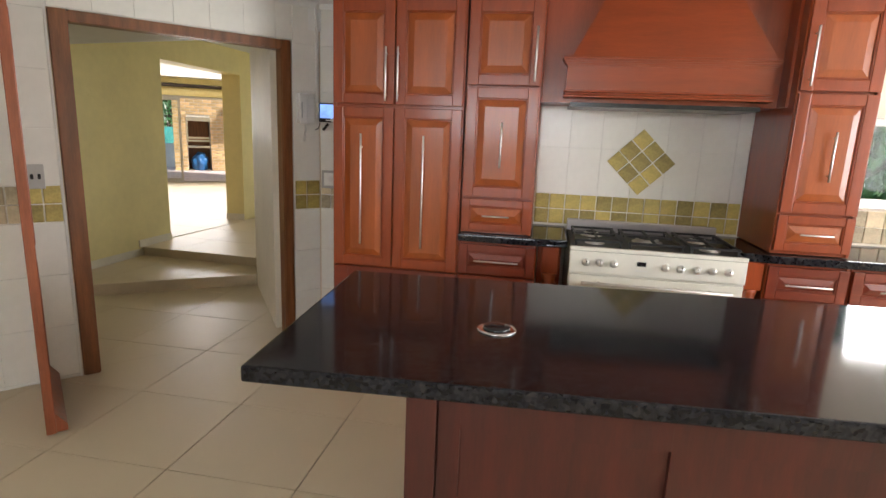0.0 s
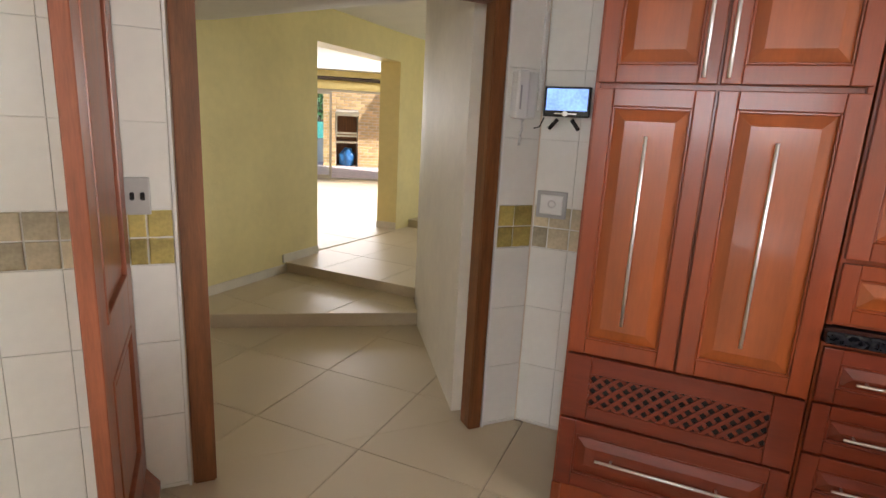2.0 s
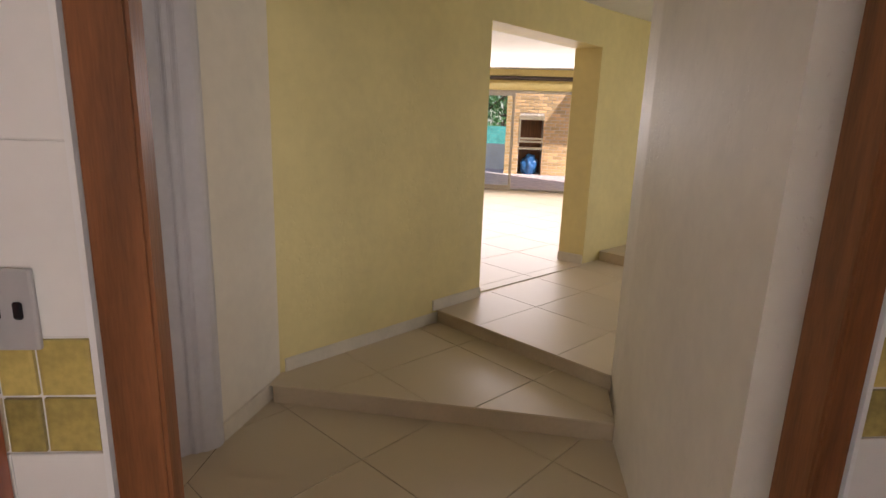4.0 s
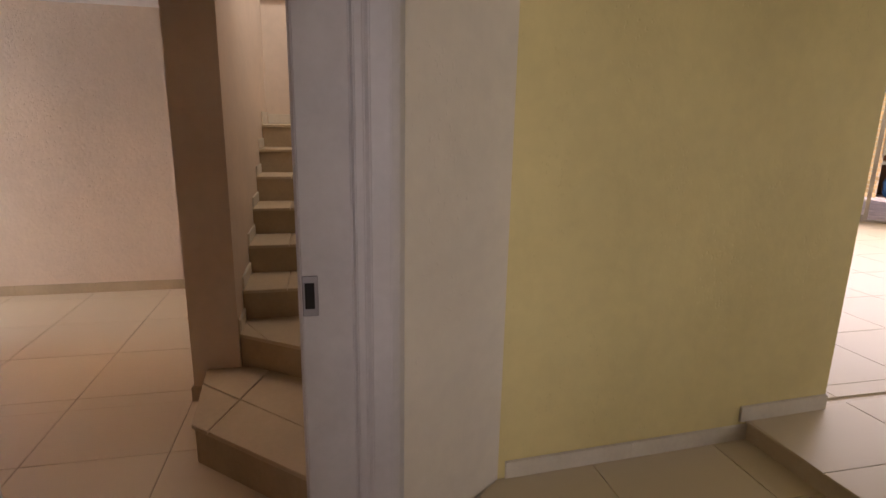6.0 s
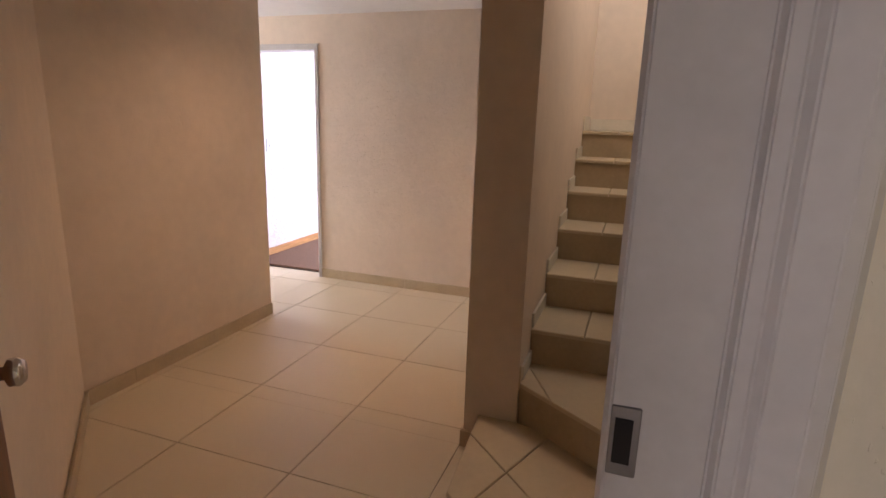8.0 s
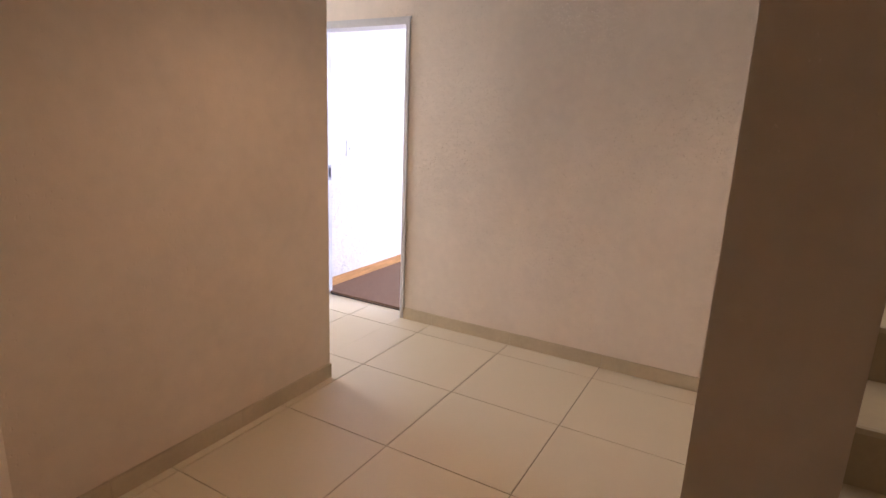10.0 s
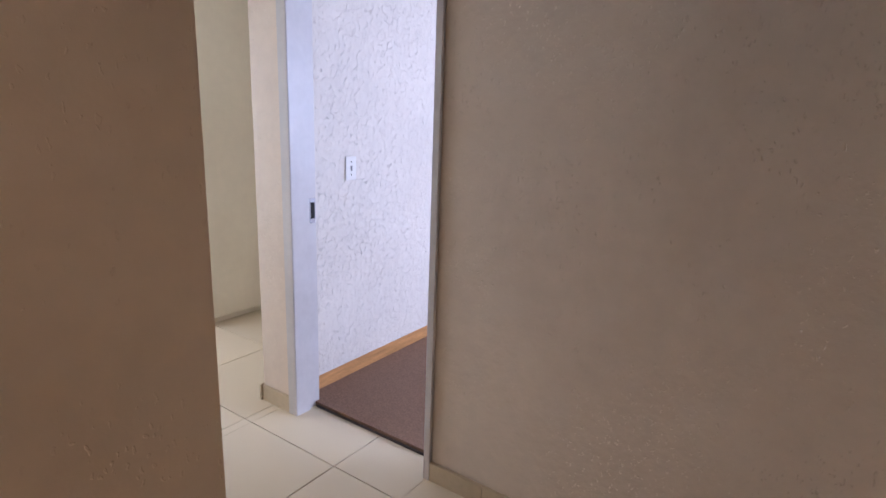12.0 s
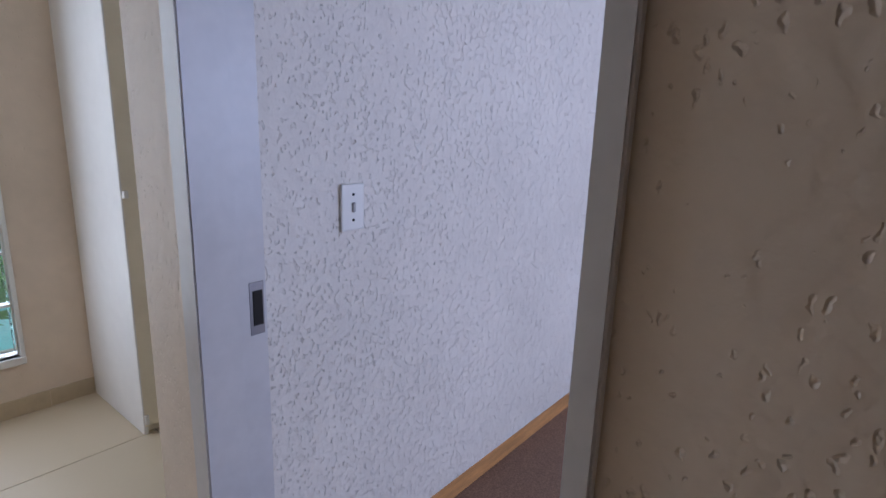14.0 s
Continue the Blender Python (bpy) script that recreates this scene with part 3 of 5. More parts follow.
box(-1.15, -1.0, 8.6, 14.2, 0, 2.6, bm)
box(-1.15, -1.0, 6.6, 8.6, 0, 0.95, bm)
box(-1.15, -1.0, 6.6, 8.6, 2.12, 2.6, bm)
structure("wall_lounge_east", bm, M["yellow"], "pale yellow lounge wall with a window", "wall")

# ---- structure: stair hall ----
bm = box(-6.312, -4.80, 0.15, 0.345, 0, H)
box(-6.30, -6.10, -2.57, 0.15, 0, H, bm)
structure("wall_hall_south", bm, M["plaster"], "cream plastered hall wall ending at an outside corner", "wall")
structure("wall_pillar", box(-7.5, -5.215, 2.215, 2.455, 0, 4.6), M["plaster"], "cream plastered wall between hall and stairs", "wall")
bm = box(-7.45, -7.32, 0.163, 2.213, 0, H)
box(-7.45, -7.32, -0.648, 0.163, 2.055, H, bm)
box(-7.45, -7.32, -0.885, -0.648, 0, H, bm)
structure("wall_far", bm, M["rough_plaster"], "cream wall of trowelled rough plaster with a doorway", "wall")
bm = box(-11.5, -7.452, -0.885, -0.715, 0, 2.45)
structure("wall_bedroom_south", bm, M["pitted_plaster"], "pale wall of rough pitted plaster", "wall")
bm = box(-11.65, -11.5, -0.885, 3.35, 0, 2.45)
structure("wall_bedroom_west", bm, M["rough_plaster"], "pale rough plaster wall", "wall")
bm = box(-11.5, -10.5, 3.2, 3.35, 0, 2.45)
box(-8.6, -7.62, 3.2, 3.35, 0, 2.45, bm)
box(-10.5, -8.6, 3.2, 3.35, 0, 0.85, bm)
box(-10.5, -8.6, 3.2, 3.35, 2.1, 2.45, bm)
structure("wall_bedroom_north", bm, M["rough_plaster"], "pale rough plaster wall with a window", "wall")
structure("ceiling_bedroom", box(-11.65, -7.452, -0.885, 3.35, 2.452, 2.55), M["ceiling"], "flat white bedroom ceiling", "ceiling")
GX0, GZ0, GP, GC, GR = -7.41, 0.284, 0.238, 5, 8
bm = box(-9.0, GX0, -2.72, -2.57, 0, H)
box(GX0 + GC * GP, -6.1, -2.72, -2.57, 0, H, bm)
box(GX0, GX0 + GC * GP, -2.72, -2.57, 0, GZ0, bm)
box(GX0, GX0 + GC * GP, -2.72, -2.57, GZ0 + GR * GP, H, bm)
structure("wall_alcove_back", bm, M["plaster"], "cream plastered wall round a glass block window", "wall")
structure("wall_alcove_west", box(-9.15, -9.0, -2.72, -0.887, 0, H), M["plaster"], "cream plastered wall", "wall")
bm = box(-9.15, -2.9, -2.72, 2.33, H, H + 0.1)
prism([(-4.75, 2.33), (-2.95, 2.33), (-3.9, 3.32), (-4.75, 3.44)], H, H + 0.1, bm)
structure("ceiling_hall", bm, M["ceiling"], "flat white hall ceiling", "ceiling")

# stairwell: tall shaft lit from a high window
bm = box(-7.6, -6.8, 3.45, 3.6, 0, 4.6)
box(-5.6, -4.40, 3.45, 3.6, 0, 4.6, bm)
box(-6.8, -5.6, 3.45, 3.6, 0, 3.0, bm)
box(-6.8, -5.6, 3.45, 3.6, 4.2, 4.6, bm)
box(-12.15, -7.6, 3.45, 3.6, 0, 2.6, bm)
structure("wall_stair_north", bm, M["plaster"], "cream plastered stairwell wall with a high window", "wall")
structure("wall_stair_west", box(-7.6, -7.5, 2.215, 3.448, 0, 4.6), M["plaster"], "cream plastered stairwell wall", "wall")
bm = box(-4.85, -4.75, 2.215, 3.448, H + 0.09, 4.6)
box(-5.213, -4.852, 2.215, 2.335, H + 0.09, 4.6, bm)
structure("wall_stair_east", bm, M["plaster"], "plain stairwell wall above the hall ceiling", "wall")
structure("ceiling_stair", box(-7.6, -4.75, 2.215, 3.6, 4.602, 4.7), M["ceiling"], "flat white stairwell ceiling", "ceiling")

# two slabs out of view, added to keep sun out of the ceiling gaps
structure("roof_hall", box(-9.2, -4.2, -2.8, 2.21, 2.785, 2.895), M["ceiling"], "unseen slab added over the hall to block stray sun", "roof")
bm = box(-5.2, 4.2, -3.2, 5.25, 2.78, 2.9)
structure("roof", bm, M["ceiling"], "unseen slab added over kitchen and hall to block stray sun", "roof")

# ---- floors ----
structure("ground", box(-400, 400, -400, 400, -0.9, -0.15), M["grass"], "lawn reaching to the horizon", "ground")
bm = box(-5.0, 4.2, -3.2, 3.8, -0.14, -0.006)
box(-4.6, -0.9, 3.8, 5.4, -0.14, -0.006, bm)
floor_main = structure("floor", bm, M["grout"], "cream porcelain tiled floor", "floor")
floor_hall = structure("floor_hall", box(-9.2, -2.9, -2.75, 3.8, -0.138, -0.0045), M["grout"], "cream porcelain tiled hall floor", "floor")
carpet = structure("carpet_floor", box(-11.5, -7.435, -0.715, 3.2, -0.004, 0.022), M["carpet"], "brown loop pile carpet", "carpet")

# lobby platforms
ST_A, ST_B = (-4.045, 3.46), (-2.70, 4.53)
LOBBY_1 = [ST_A, ST_B, (-2.905, 4.80), (-4.215, 4.745), (-4.14, 3.553)]
step_1 = structure("lobby_step", prism(LOBBY_1, 0, 0.092), M["skirting"], "low tiled platform step in the lobby", "step")
floor_lounge = structure("floor_lounge", prism([(-4.22, 4.745), (-2.905, 4.80), (-1.0, 5.0), (-1.0, 14.0), sd(7.0, 0.15), sd(-4.6, 0.15), (-12.2, 3.6), (-4.46, 3.6), (-4.49, 5.0)], -0.1, 0.182),
                         M["skirting"], "cream porcelain tiled lounge floor", "floor")
structure("lounge_step", box(-4.31, -1.15, 6.95, 13.0, 0.18, 0.285), M["skirting"], "raised tiled step beside the lounge opening", "step")

# ---- stairs ----
stairs = thing("staircase", "tiled winder staircase with cream treads and buff risers, darkened for shade", "stairs")
RISE = 0.178
T1 = [(-4.64, 2.34), (-4.02, 3.005), (-4.36, 3.447), (-4.95, 3.447), (-5.213, 2.457), (-5.213, 2.30)]
part("riser", prism(T1, 0, RISE - 0.022), M["shaded_riser_tile"], stairs)
T2 = [(-5.24, 2.457), (-4.88, 2.96), (-4.70, 3.447), (-7.495, 3.447), (-7.495, 2.457)]
part("riser", prism(T2, 0, 2 * RISE - 0.022), M["shaded_riser_tile"], stairs)
NOSE = [-5.45, -5.80, -6.13, -6.45, -6.74, -7.05]
for k, x in enumerate(NOSE):
    part("riser", box(-7.495, x, 2.457, 3.447, 2 * RISE - 0.02 if k == 0 else (k + 2) * RISE - 0.02, (k + 3) * RISE - 0.022), M["shaded_riser_tile"], stairs)


def tread(poly, z, joints):
    """A tiled tread cut along joints (a, b, c), its front overhanging a little."""
    pieces = [poly]
    for a, b, c in joints:
        ln = math.hypot(a, b)
        nxt = []
        for p in pieces:
            for sgn in (1, -1):
                q = clip(p, sgn * a, sgn * b, sgn * c - 0.002 * ln)
                if len(q) >= 3 and area(q) > 0.001:
                    nxt.append(q)
        pieces = nxt
    for p in pieces:
        part("tread", slab_mesh(p, z - 0.02, z, 0.004), M["shaded_tread_tile"], stairs)


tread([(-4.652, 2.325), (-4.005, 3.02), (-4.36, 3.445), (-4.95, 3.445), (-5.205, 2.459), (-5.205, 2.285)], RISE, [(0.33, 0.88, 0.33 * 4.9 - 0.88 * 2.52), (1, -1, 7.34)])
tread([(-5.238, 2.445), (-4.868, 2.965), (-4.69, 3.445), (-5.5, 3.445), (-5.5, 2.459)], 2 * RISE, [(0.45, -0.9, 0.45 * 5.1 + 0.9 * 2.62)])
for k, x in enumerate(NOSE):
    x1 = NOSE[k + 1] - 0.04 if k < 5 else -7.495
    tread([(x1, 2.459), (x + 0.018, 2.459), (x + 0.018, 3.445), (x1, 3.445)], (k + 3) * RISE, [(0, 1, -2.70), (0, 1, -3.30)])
for k, x in enumerate([-5.25] + NOSE):
    x1 = ([-5.25] + NOSE + [-7.47])[k + 1]
    part("stair_skirting", box(x1 + 0.005, x, 2.4552, 2.468, (k + 2) * RISE, (k + 2) * RISE + 0.07 + (0.03 if k == 6 else 0), bevel=0.003), M["white_skirting"], stairs)
part("stair_skirting", box(-7.499, -7.487, 2.47, 3.445, 8 * RISE, 8 * RISE + 0.085, bevel=0.003), M["white_skirting"], stairs)
part("stair_skirting", box(-5.232, -5.2165, 2.30, 2.462, 2 * RISE - 0.03, 2 * RISE + 0.085, bevel=0.003), M["skirting"], stairs)

# ---- skirtings ----


def skirting(name, p, q, z, h=0.085, mat="skirting", thick=0.012, joints=0.6):
    """A run of skirting tiles from p to q, to the left of that way."""
    p, q = Vector(p), Vector(q)
    d = (q - p).normalized()
    n = Vector((-d.y, d.x)) * thick
    ln = (q - p).length
    root = tagged(new(name), label="tile skirting along the foot of the wall" if mat != "pine" else "varnished pine skirting board",
                  category="skirting", kind="structure")
    t = 0.0
    while t < ln - 0.01:
        e = min(ln, t + joints)
        a, b = p + d * t, p + d * (e - 0.002)
        m = bmesh.new()
        prism([tuple(a), tuple(b), tuple(b + n), tuple(a + n)], z, z + h, m)
        bmesh.ops.bevel(m, geom=[ed for ed in m.edges if all(v.co.z > z + h - 0.001 for v in ed.verts)], offset=0.004, segments=2, affect="EDGES")
        part("skirting_tile" if mat != "pine" else "board", m, M[mat], root)
        t = e
    return root


skirting("baseboard", (-6.298, 0.346), (-4.80, 0.346), 0)
skirting("baseboard", (-6.3015, 0.05), (-6.3015, 0.358), 0)
skirting("baseboard", sl(4.68, 0.162), sl(2.05, 0.162), 0)
skirting("baseboard", (-7.3185, 2.21), (-7.3185, 0.165), 0)
skirting("baseboard", (-7.3185, -0.650), (-7.3185, -0.885), 0)
skirting("baseboard", (-7.30, -0.8865), (-7.45, -0.8865), 0)
skirting("baseboard", (-5.215, 2.2135), (-7.31, 2.2135), 0)
skirting("baseboard", (-5.2135, 2.30), (-5.2135, 2.20), 0)
skirting("baseboard", (-6.30, -2.5685), (-7.69, -2.5685), 0, 0.09)
skirting("baseboard", (-7.464, -0.7135), (-11.5, -0.7135), 0.022, 0.08, "pine", 0.018, 2.4)
skirting("baseboard", (-4.15, 3.5535), (-3.86, 3.125), 0, 0.095, "white_skirting")
skirting("baseboard", (-4.2119, 4.745), (-4.1515, 3.58), 0.10, 0.075, "white_skirting")
skirting("baseboard", (-4.2351, 5.192), (-4.2093, 4.70), 0.19, 0.075, "white_skirting")
skirting("baseboard", (-2.70, 4.53), (-2.00, 3.69), 0, 0.085)
skirting("baseboard", (-2.90, 4.82), (-2.70, 4.53), 0.10, 0.08, "white_skirting")
skirting("baseboard", (-4.58, 6.655), (-4.33, 6.695), 0.19, 0.085, "white_skirting", -0.012)
skirting("baseboard", (-4.312, 10.0), (-4.33, 6.70), 0.19, 0.09, "white_skirting", -0.012)

# ---- door frames ----


def profile_run(name, p, q, prof, mat, parent):
    """A section (u across the wall, v along the opening) carried upright from z p to q."""
    m = prism(prof, p, q)
    bmesh.ops.bevel(m, geom=[e for e in m.edges if abs(e.verts[0].co.z - e.verts[1].co.z) > 0.5], offset=0.003, segments=2, affect="EDGES")
    return part(name, m, mat, parent)


# timber frame in the slanted wall
kframe = tagged(new("door_1"), label="dark-stained timber frame of the wide kitchen doorway", category="door frame", kind="structure")
for nm, s0, s1, deep in (("jamb", KD0 + 0.002, KD0 + 0.070, 0.085), ("jamb", KD1 - 0.088, KD1 - 0.002, 0.042)):
    m = prism([sl(s0, -0.012), sl(s1, -0.012), sl(s1, deep), sl(s0, deep)], 0, KDH - 0.002)
    bmesh.ops.bevel(m, geom=m.edges[:], offset=0.006, segments=2, affect="EDGES")
    part(nm, m, M["frame_wood"], kframe)
m = prism([sl(KD0 + 0.07, -0.010), sl(KD1 - 0.088, -0.010), sl(KD1 - 0.088, 0.083), sl(KD0 + 0.07, 0.083)], KDH - 0.062, KDH - 0.003)
bmesh.ops.bevel(m, geom=m.edges[:], offset=0.006, segments=2, affect="EDGES")
part("head", m, M["frame_wood"], kframe)
for s in (KD0 - 0.009, KD1 + 0.009):
    part("tile_trim", prism([sl(s - 0.005, -0.010), sl(s + 0.005, -0.010), sl(s + 0.005, 0.004), sl(s - 0.005, 0.004)], 0, KDH), M["white_plastic"], kframe, "thin white tile edging strip")


def strike_plate(parent, m, w=0.032, h=0.118):
    """A metal lock keep with its hole's shade as a black slab, its face looking along -y of m."""
    bmx = box(-w / 2, w / 2, -0.002, 0.003, -h / 2, h / 2, bevel=0.002)
    bmx.transform(m)
    pl = part("strike_plate", bmx, M["dull_steel"], parent, "dull metal lock keep")
    # no hole is cut; a black slab on the plate paints the shade inside
    bmx = box(-w * 0.26, w * 0.34, -0.004, -0.001, -h * 0.31, h * 0.33)
    bmx.transform(m)
    part("mortise", bmx, M["dark"], pl)


# pressed steel frame of the hall door
hframe = tagged(new("door_2"), label="grey-white painted pressed steel door frame", category="door frame", kind="structure")
JAMB = [(-3.862, 3.135), (-3.832, 3.115), (-3.820, 3.090), (-3.822, 3.035), (-3.834, 3.020), (-3.834, 2.995), (-3.850, 2.985), (-3.843, 2.842), (-3.858, 2.832), (-3.885, 2.836), (-3.890, 2.862), (-3.868, 2.866), (-3.850, 3.108)]
profile_run("jamb", 0, 2.05, JAMB, M["frame_paint"], hframe)
JAMB_2 = [(-3.055, 2.475), (-3.090, 2.480), (-3.105, 2.400), (-3.235, 2.285), (-3.240, 2.250), (-3.222, 2.265), (-3.092, 2.40), (-3.066, 2.455)]
profile_run("jamb", 0, 2.05, JAMB_2, M["frame_paint"], hframe)
mm = Matrix.Identity(4)
mm.col[0][:3] = (0, -1, 0)
mm.col[1][:3] = (-1, 0, 0)
mm.col[2][:3] = (0, 0, 1)
mm.col[3][:3] = (-3.8435, 2.866, 0.995)
strike_plate(hframe, mm, 0.044, 0.118)
m = prism([(-3.83, 3.10), (-3.845, 2.87), (-3.21, 2.29), (-3.08, 2.45)], 2.02, 2.048)
part("head", m, M["frame_paint"], hframe)

# pressed steel frame of the bedroom door
bframe = tagged(new("door_3"), label="cream painted pressed steel frame of the bedroom doorway", category="door frame", kind="structure")
for y0, sg in ((-0.648, 1), (0.163, -1)):
    lap = 0.034 if sg > 0 else 0.006
    sec = [(-7.304, y0 - lap * sg), (-7.304, y0 + 0.026 * sg), (-7.395, y0 + 0.026 * sg), (-7.395, y0 + 0.012 * sg), (-7.462, y0 + 0.012 * sg), (-7.462, y0 - 0.03 * sg),
           (-7.452, y0 - 0.03 * sg), (-7.452, y0 + 0.001 * sg), (-7.319, y0 + 0.001 * sg), (-7.319, y0 - lap * sg)]
    profile_run("jamb", 0, 2.055, sec, M["frame_paint"], bframe)
m = box(-7.46, -7.309, -0.62, 0.136, 2.02, 2.053)
box(-7.318, -7.308, -0.66, 0.175, 2.0535, 2.068, m)
part("head", m, M["frame_paint"], bframe)
mm = Matrix.Identity(4)
mm.col[0][:3] = (-1, 0, 0)
mm.col[1][:3] = (0, -1, 0)
mm.col[3][:3] = (-7.438, -0.637, 0.988)
strike_plate(bframe, mm, 0.036, 0.118)
part("threshold", box(-7.436, -7.425, -0.62, 0.136, -0.003, 0.008, bevel=0.003), M["rod"], bframe, "dark carpet edging strip")

# ---- kitchen cabinets ----


def bar_handle(parent, a, b, r=0.006, out=0.03, name="handle"):
    """A brushed steel bar on two posts; a and b are its ends, the posts run to +y."""
    bmh = rod(a, b, r)
    a, b = Vector(a), Vector(b)
    for k in (0.12, 0.88):
        p = a.lerp(b, k)
        rod(p, p + Vector((0, out, 0)), r * 0.7, 8, bmh)
    return part(name, bmh, M["steel"], parent, "brushed steel bar handle", True)


def raised_panel(parent, name, x0, x1, z0, z1, yf, fw=0.058, thick=0.02, wood_key=None):
    """A raised-panel door or drawer front that looks along -y."""
    fwz = min(fw, (z1 - z0) * 0.27)
    bmf = bmesh.new()
    for bx in ((x0, x0 + fw, z0, z1), (x1 - fw, x1, z0, z1)):
        box(bx[0], bx[1], yf, yf + thick, bx[2], bx[3], bmf, 0.004, 2)
    for bx in ((x0 + fw, x1 - fw, z0, z0 + fwz), (x0 + fw, x1 - fw, z1 - fwz, z1)):
        box(bx[0], bx[1], yf + 0.0006, yf + thick, bx[2], bx[3], bmf, 0.003, 1)
    front = part(name, bmf, M[wood_key or "wood"], parent)
    a, b, c, d = x0 + fw, x1 - fw, z0 + fwz, z1 - fwz
    # inner bead
    bmb = bmesh.new()
    for q in ((a, a + 0.008, c, d), (b - 0.008, b, c, d), (a + 0.008, b - 0.008, c, c + 0.008), (a + 0.008, b - 0.008, d - 0.008, d)):
        box(q[0], q[1], yf + 0.004, yf + thick, q[2], q[3], bmb, 0.002, 1)
    part("bead", bmb, M[wood_key or "wood"], front)
    i = min(0.034, (b - a) * 0.2, (d - c) * 0.34)
    bmp = bmesh.new()
    rings = []
    for inset, yy in ((0.008, yf + 0.016), (0.008, yf + 0.012), (0.008 + i, yf + 0.003), (0.012 + i, yf + 0.002)):
        rings.append([bmp.verts.new(p) for p in ((a + inset, yy, c + inset), (b - inset, yy, c + inset), (b - inset, yy, d - inset), (a + inset, yy, d - inset))])
    for r0, r1 in zip(rings, rings[1:]):
        for k in range(4):
            bmp.faces.new((r0[k], r0[(k + 1) % 4], r1[(k + 1) % 4], r1[k]))
    bmp.faces.new(rings[-1])
    bmp.faces.new(list(reversed(rings[0])))
    part("panel", bmp, M[wood_key or "panel_wood"], front)
    return front


def cabinet(name, label, x0, x1, y0, y1, z0, z1, side=0.018):
    """Carcass with sides, top, bottom and back, open to -y."""
    c = thing(name, label, "cabinet")
    bmc = box(x0, x0 + side, y0, y1, z0, z1, None, 0.002)
    box(x1 - side, x1, y0, y1, z0, z1, bmc, 0.002)
    box(x0 + side, x1 - side, y0 + 0.012, y1, z0, z0 + side, bmc)
    box(x0 + side, x1 - side, y0 + 0.012, y1, z1 - side, z1, bmc)
    box(x0 + side, x1 - side, y1 - 0.01, y1, z0 + side, z1 - side, bmc)
    box(x0 + side, x1 - side, y0 + 0.02, y0 + 0.03, z0 + side, z1 - side, bmc)
    part("body", bmc, M["wood"], c)
    return c


YF = 3.05
pantry = cabinet("pantry_cabinet", "tall cherry wood pantry cabinet with raised panel doors", -1.335, -0.555, YF + 0.021, 3.604, 0.0, 2.2)
for x0, x1, hx in ((-1.326, -0.962, -1.148), (-0.954, -0.562, -0.775)):
    d = raised_panel(pantry, "door", x0, x1, 0.662, 1.606, YF)
    bar_handle(d, (hx, YF - 0.03, 0.80), (hx, YF - 0.03, 1.455))
for x0, x1, hx in ((-1.326, -0.962, -1.005), (-0.954, -0.562, -0.935)):
    d = raised_panel(pantry, "door", x0, x1, 1.624, 2.185, YF)
    bar_handle(d, (hx, YF - 0.03, 1.64), (hx, YF - 0.03, 1.935))
d = raised_panel(pantry, "drawer_front", -1.326, -0.562, 0.105, 0.388, YF, wood_key="red_wood")
bar_handle(d, (-1.18, YF - 0.03, 0.255), (-0.71, YF - 0.03, 0.255))
part("plinth", box(-1.30, -0.56, YF + 0.012, YF + 0.045, 0, 0.098), M["wood"], pantry)
part("foot", box(-1.335, -1.30, YF, YF + 0.05, 0, 0.10, bevel=0.004), M["wood"], pantry)
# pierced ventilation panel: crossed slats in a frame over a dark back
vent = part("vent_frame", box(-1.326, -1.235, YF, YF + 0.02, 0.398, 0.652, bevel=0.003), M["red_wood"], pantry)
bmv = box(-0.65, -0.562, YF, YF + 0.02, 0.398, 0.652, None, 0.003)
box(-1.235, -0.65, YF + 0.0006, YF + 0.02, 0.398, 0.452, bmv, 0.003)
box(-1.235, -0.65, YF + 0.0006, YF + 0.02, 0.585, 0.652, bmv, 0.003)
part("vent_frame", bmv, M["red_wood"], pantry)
part("vent_back", box(-1.235, -0.65, YF + 0.016, YF + 0.019, 0.452, 0.585), M["dark"], pantry)
bmv = bmesh.new()
hz = 0.133
for dirn in (1, -1):
    k = -1.235 - hz
    while k < -0.65:
        poly = [(k, 0.452 if dirn > 0 else 0.585), (k + 0.019, 0.452 if dirn > 0 else 0.585), (k + 0.019 + hz, 0.585 if dirn > 0 else 0.452), (k + hz, 0.585 if dirn > 0 else 0.452)]
        for e in ((1, 0, 1.235), (-1, 0, -0.65)):
            poly = clip(poly, *e)
            if len(poly) < 3:
                break
        if len(poly) >= 3:
            yy = YF + (0.004 if dirn > 0 else 0.007)
            lo = [bmv.verts.new((px, yy, pz)) for px, pz in poly]
            hi = [bmv.verts.new((px, yy + 0.007, pz)) for px, pz in poly]
            bmv.faces.new(lo)
            bmv.faces.new(list(reversed(hi)))
            for q in range(len(lo)):
                bmv.faces.new((lo[q], hi[q], hi[(q + 1) % len(lo)], lo[(q + 1) % len(lo)]))
        k += 0.047
part("vent_lattice", bmv, M["red_wood"], pantry, "diamond lattice with dark holes")

unit = cabinet("counter_wall_cabinet", "cherry wood cabinet standing on the granite counter", -0.548, -0.135, YF + 0.031, 3.604, 0.91, 2.2)
d = raised_panel(unit, "door", -0.540, -0.143, 1.745, 2.185, YF + 0.01)
bar_handle(d, (-0.172, YF - 0.02, 1.765), (-0.172, YF - 0.02, 2.05))
d = raised_panel(unit, "door", -0.540, -0.143, 1.125, 1.733, YF + 0.01)
bar_handle(d, (-0.335, YF - 0.02, 1.295), (-0.335, YF - 0.02, 1.545))
d = raised_panel(unit, "drawer_front", -0.540, -0.143, 0.925, 1.112, YF + 0.01, 0.045)
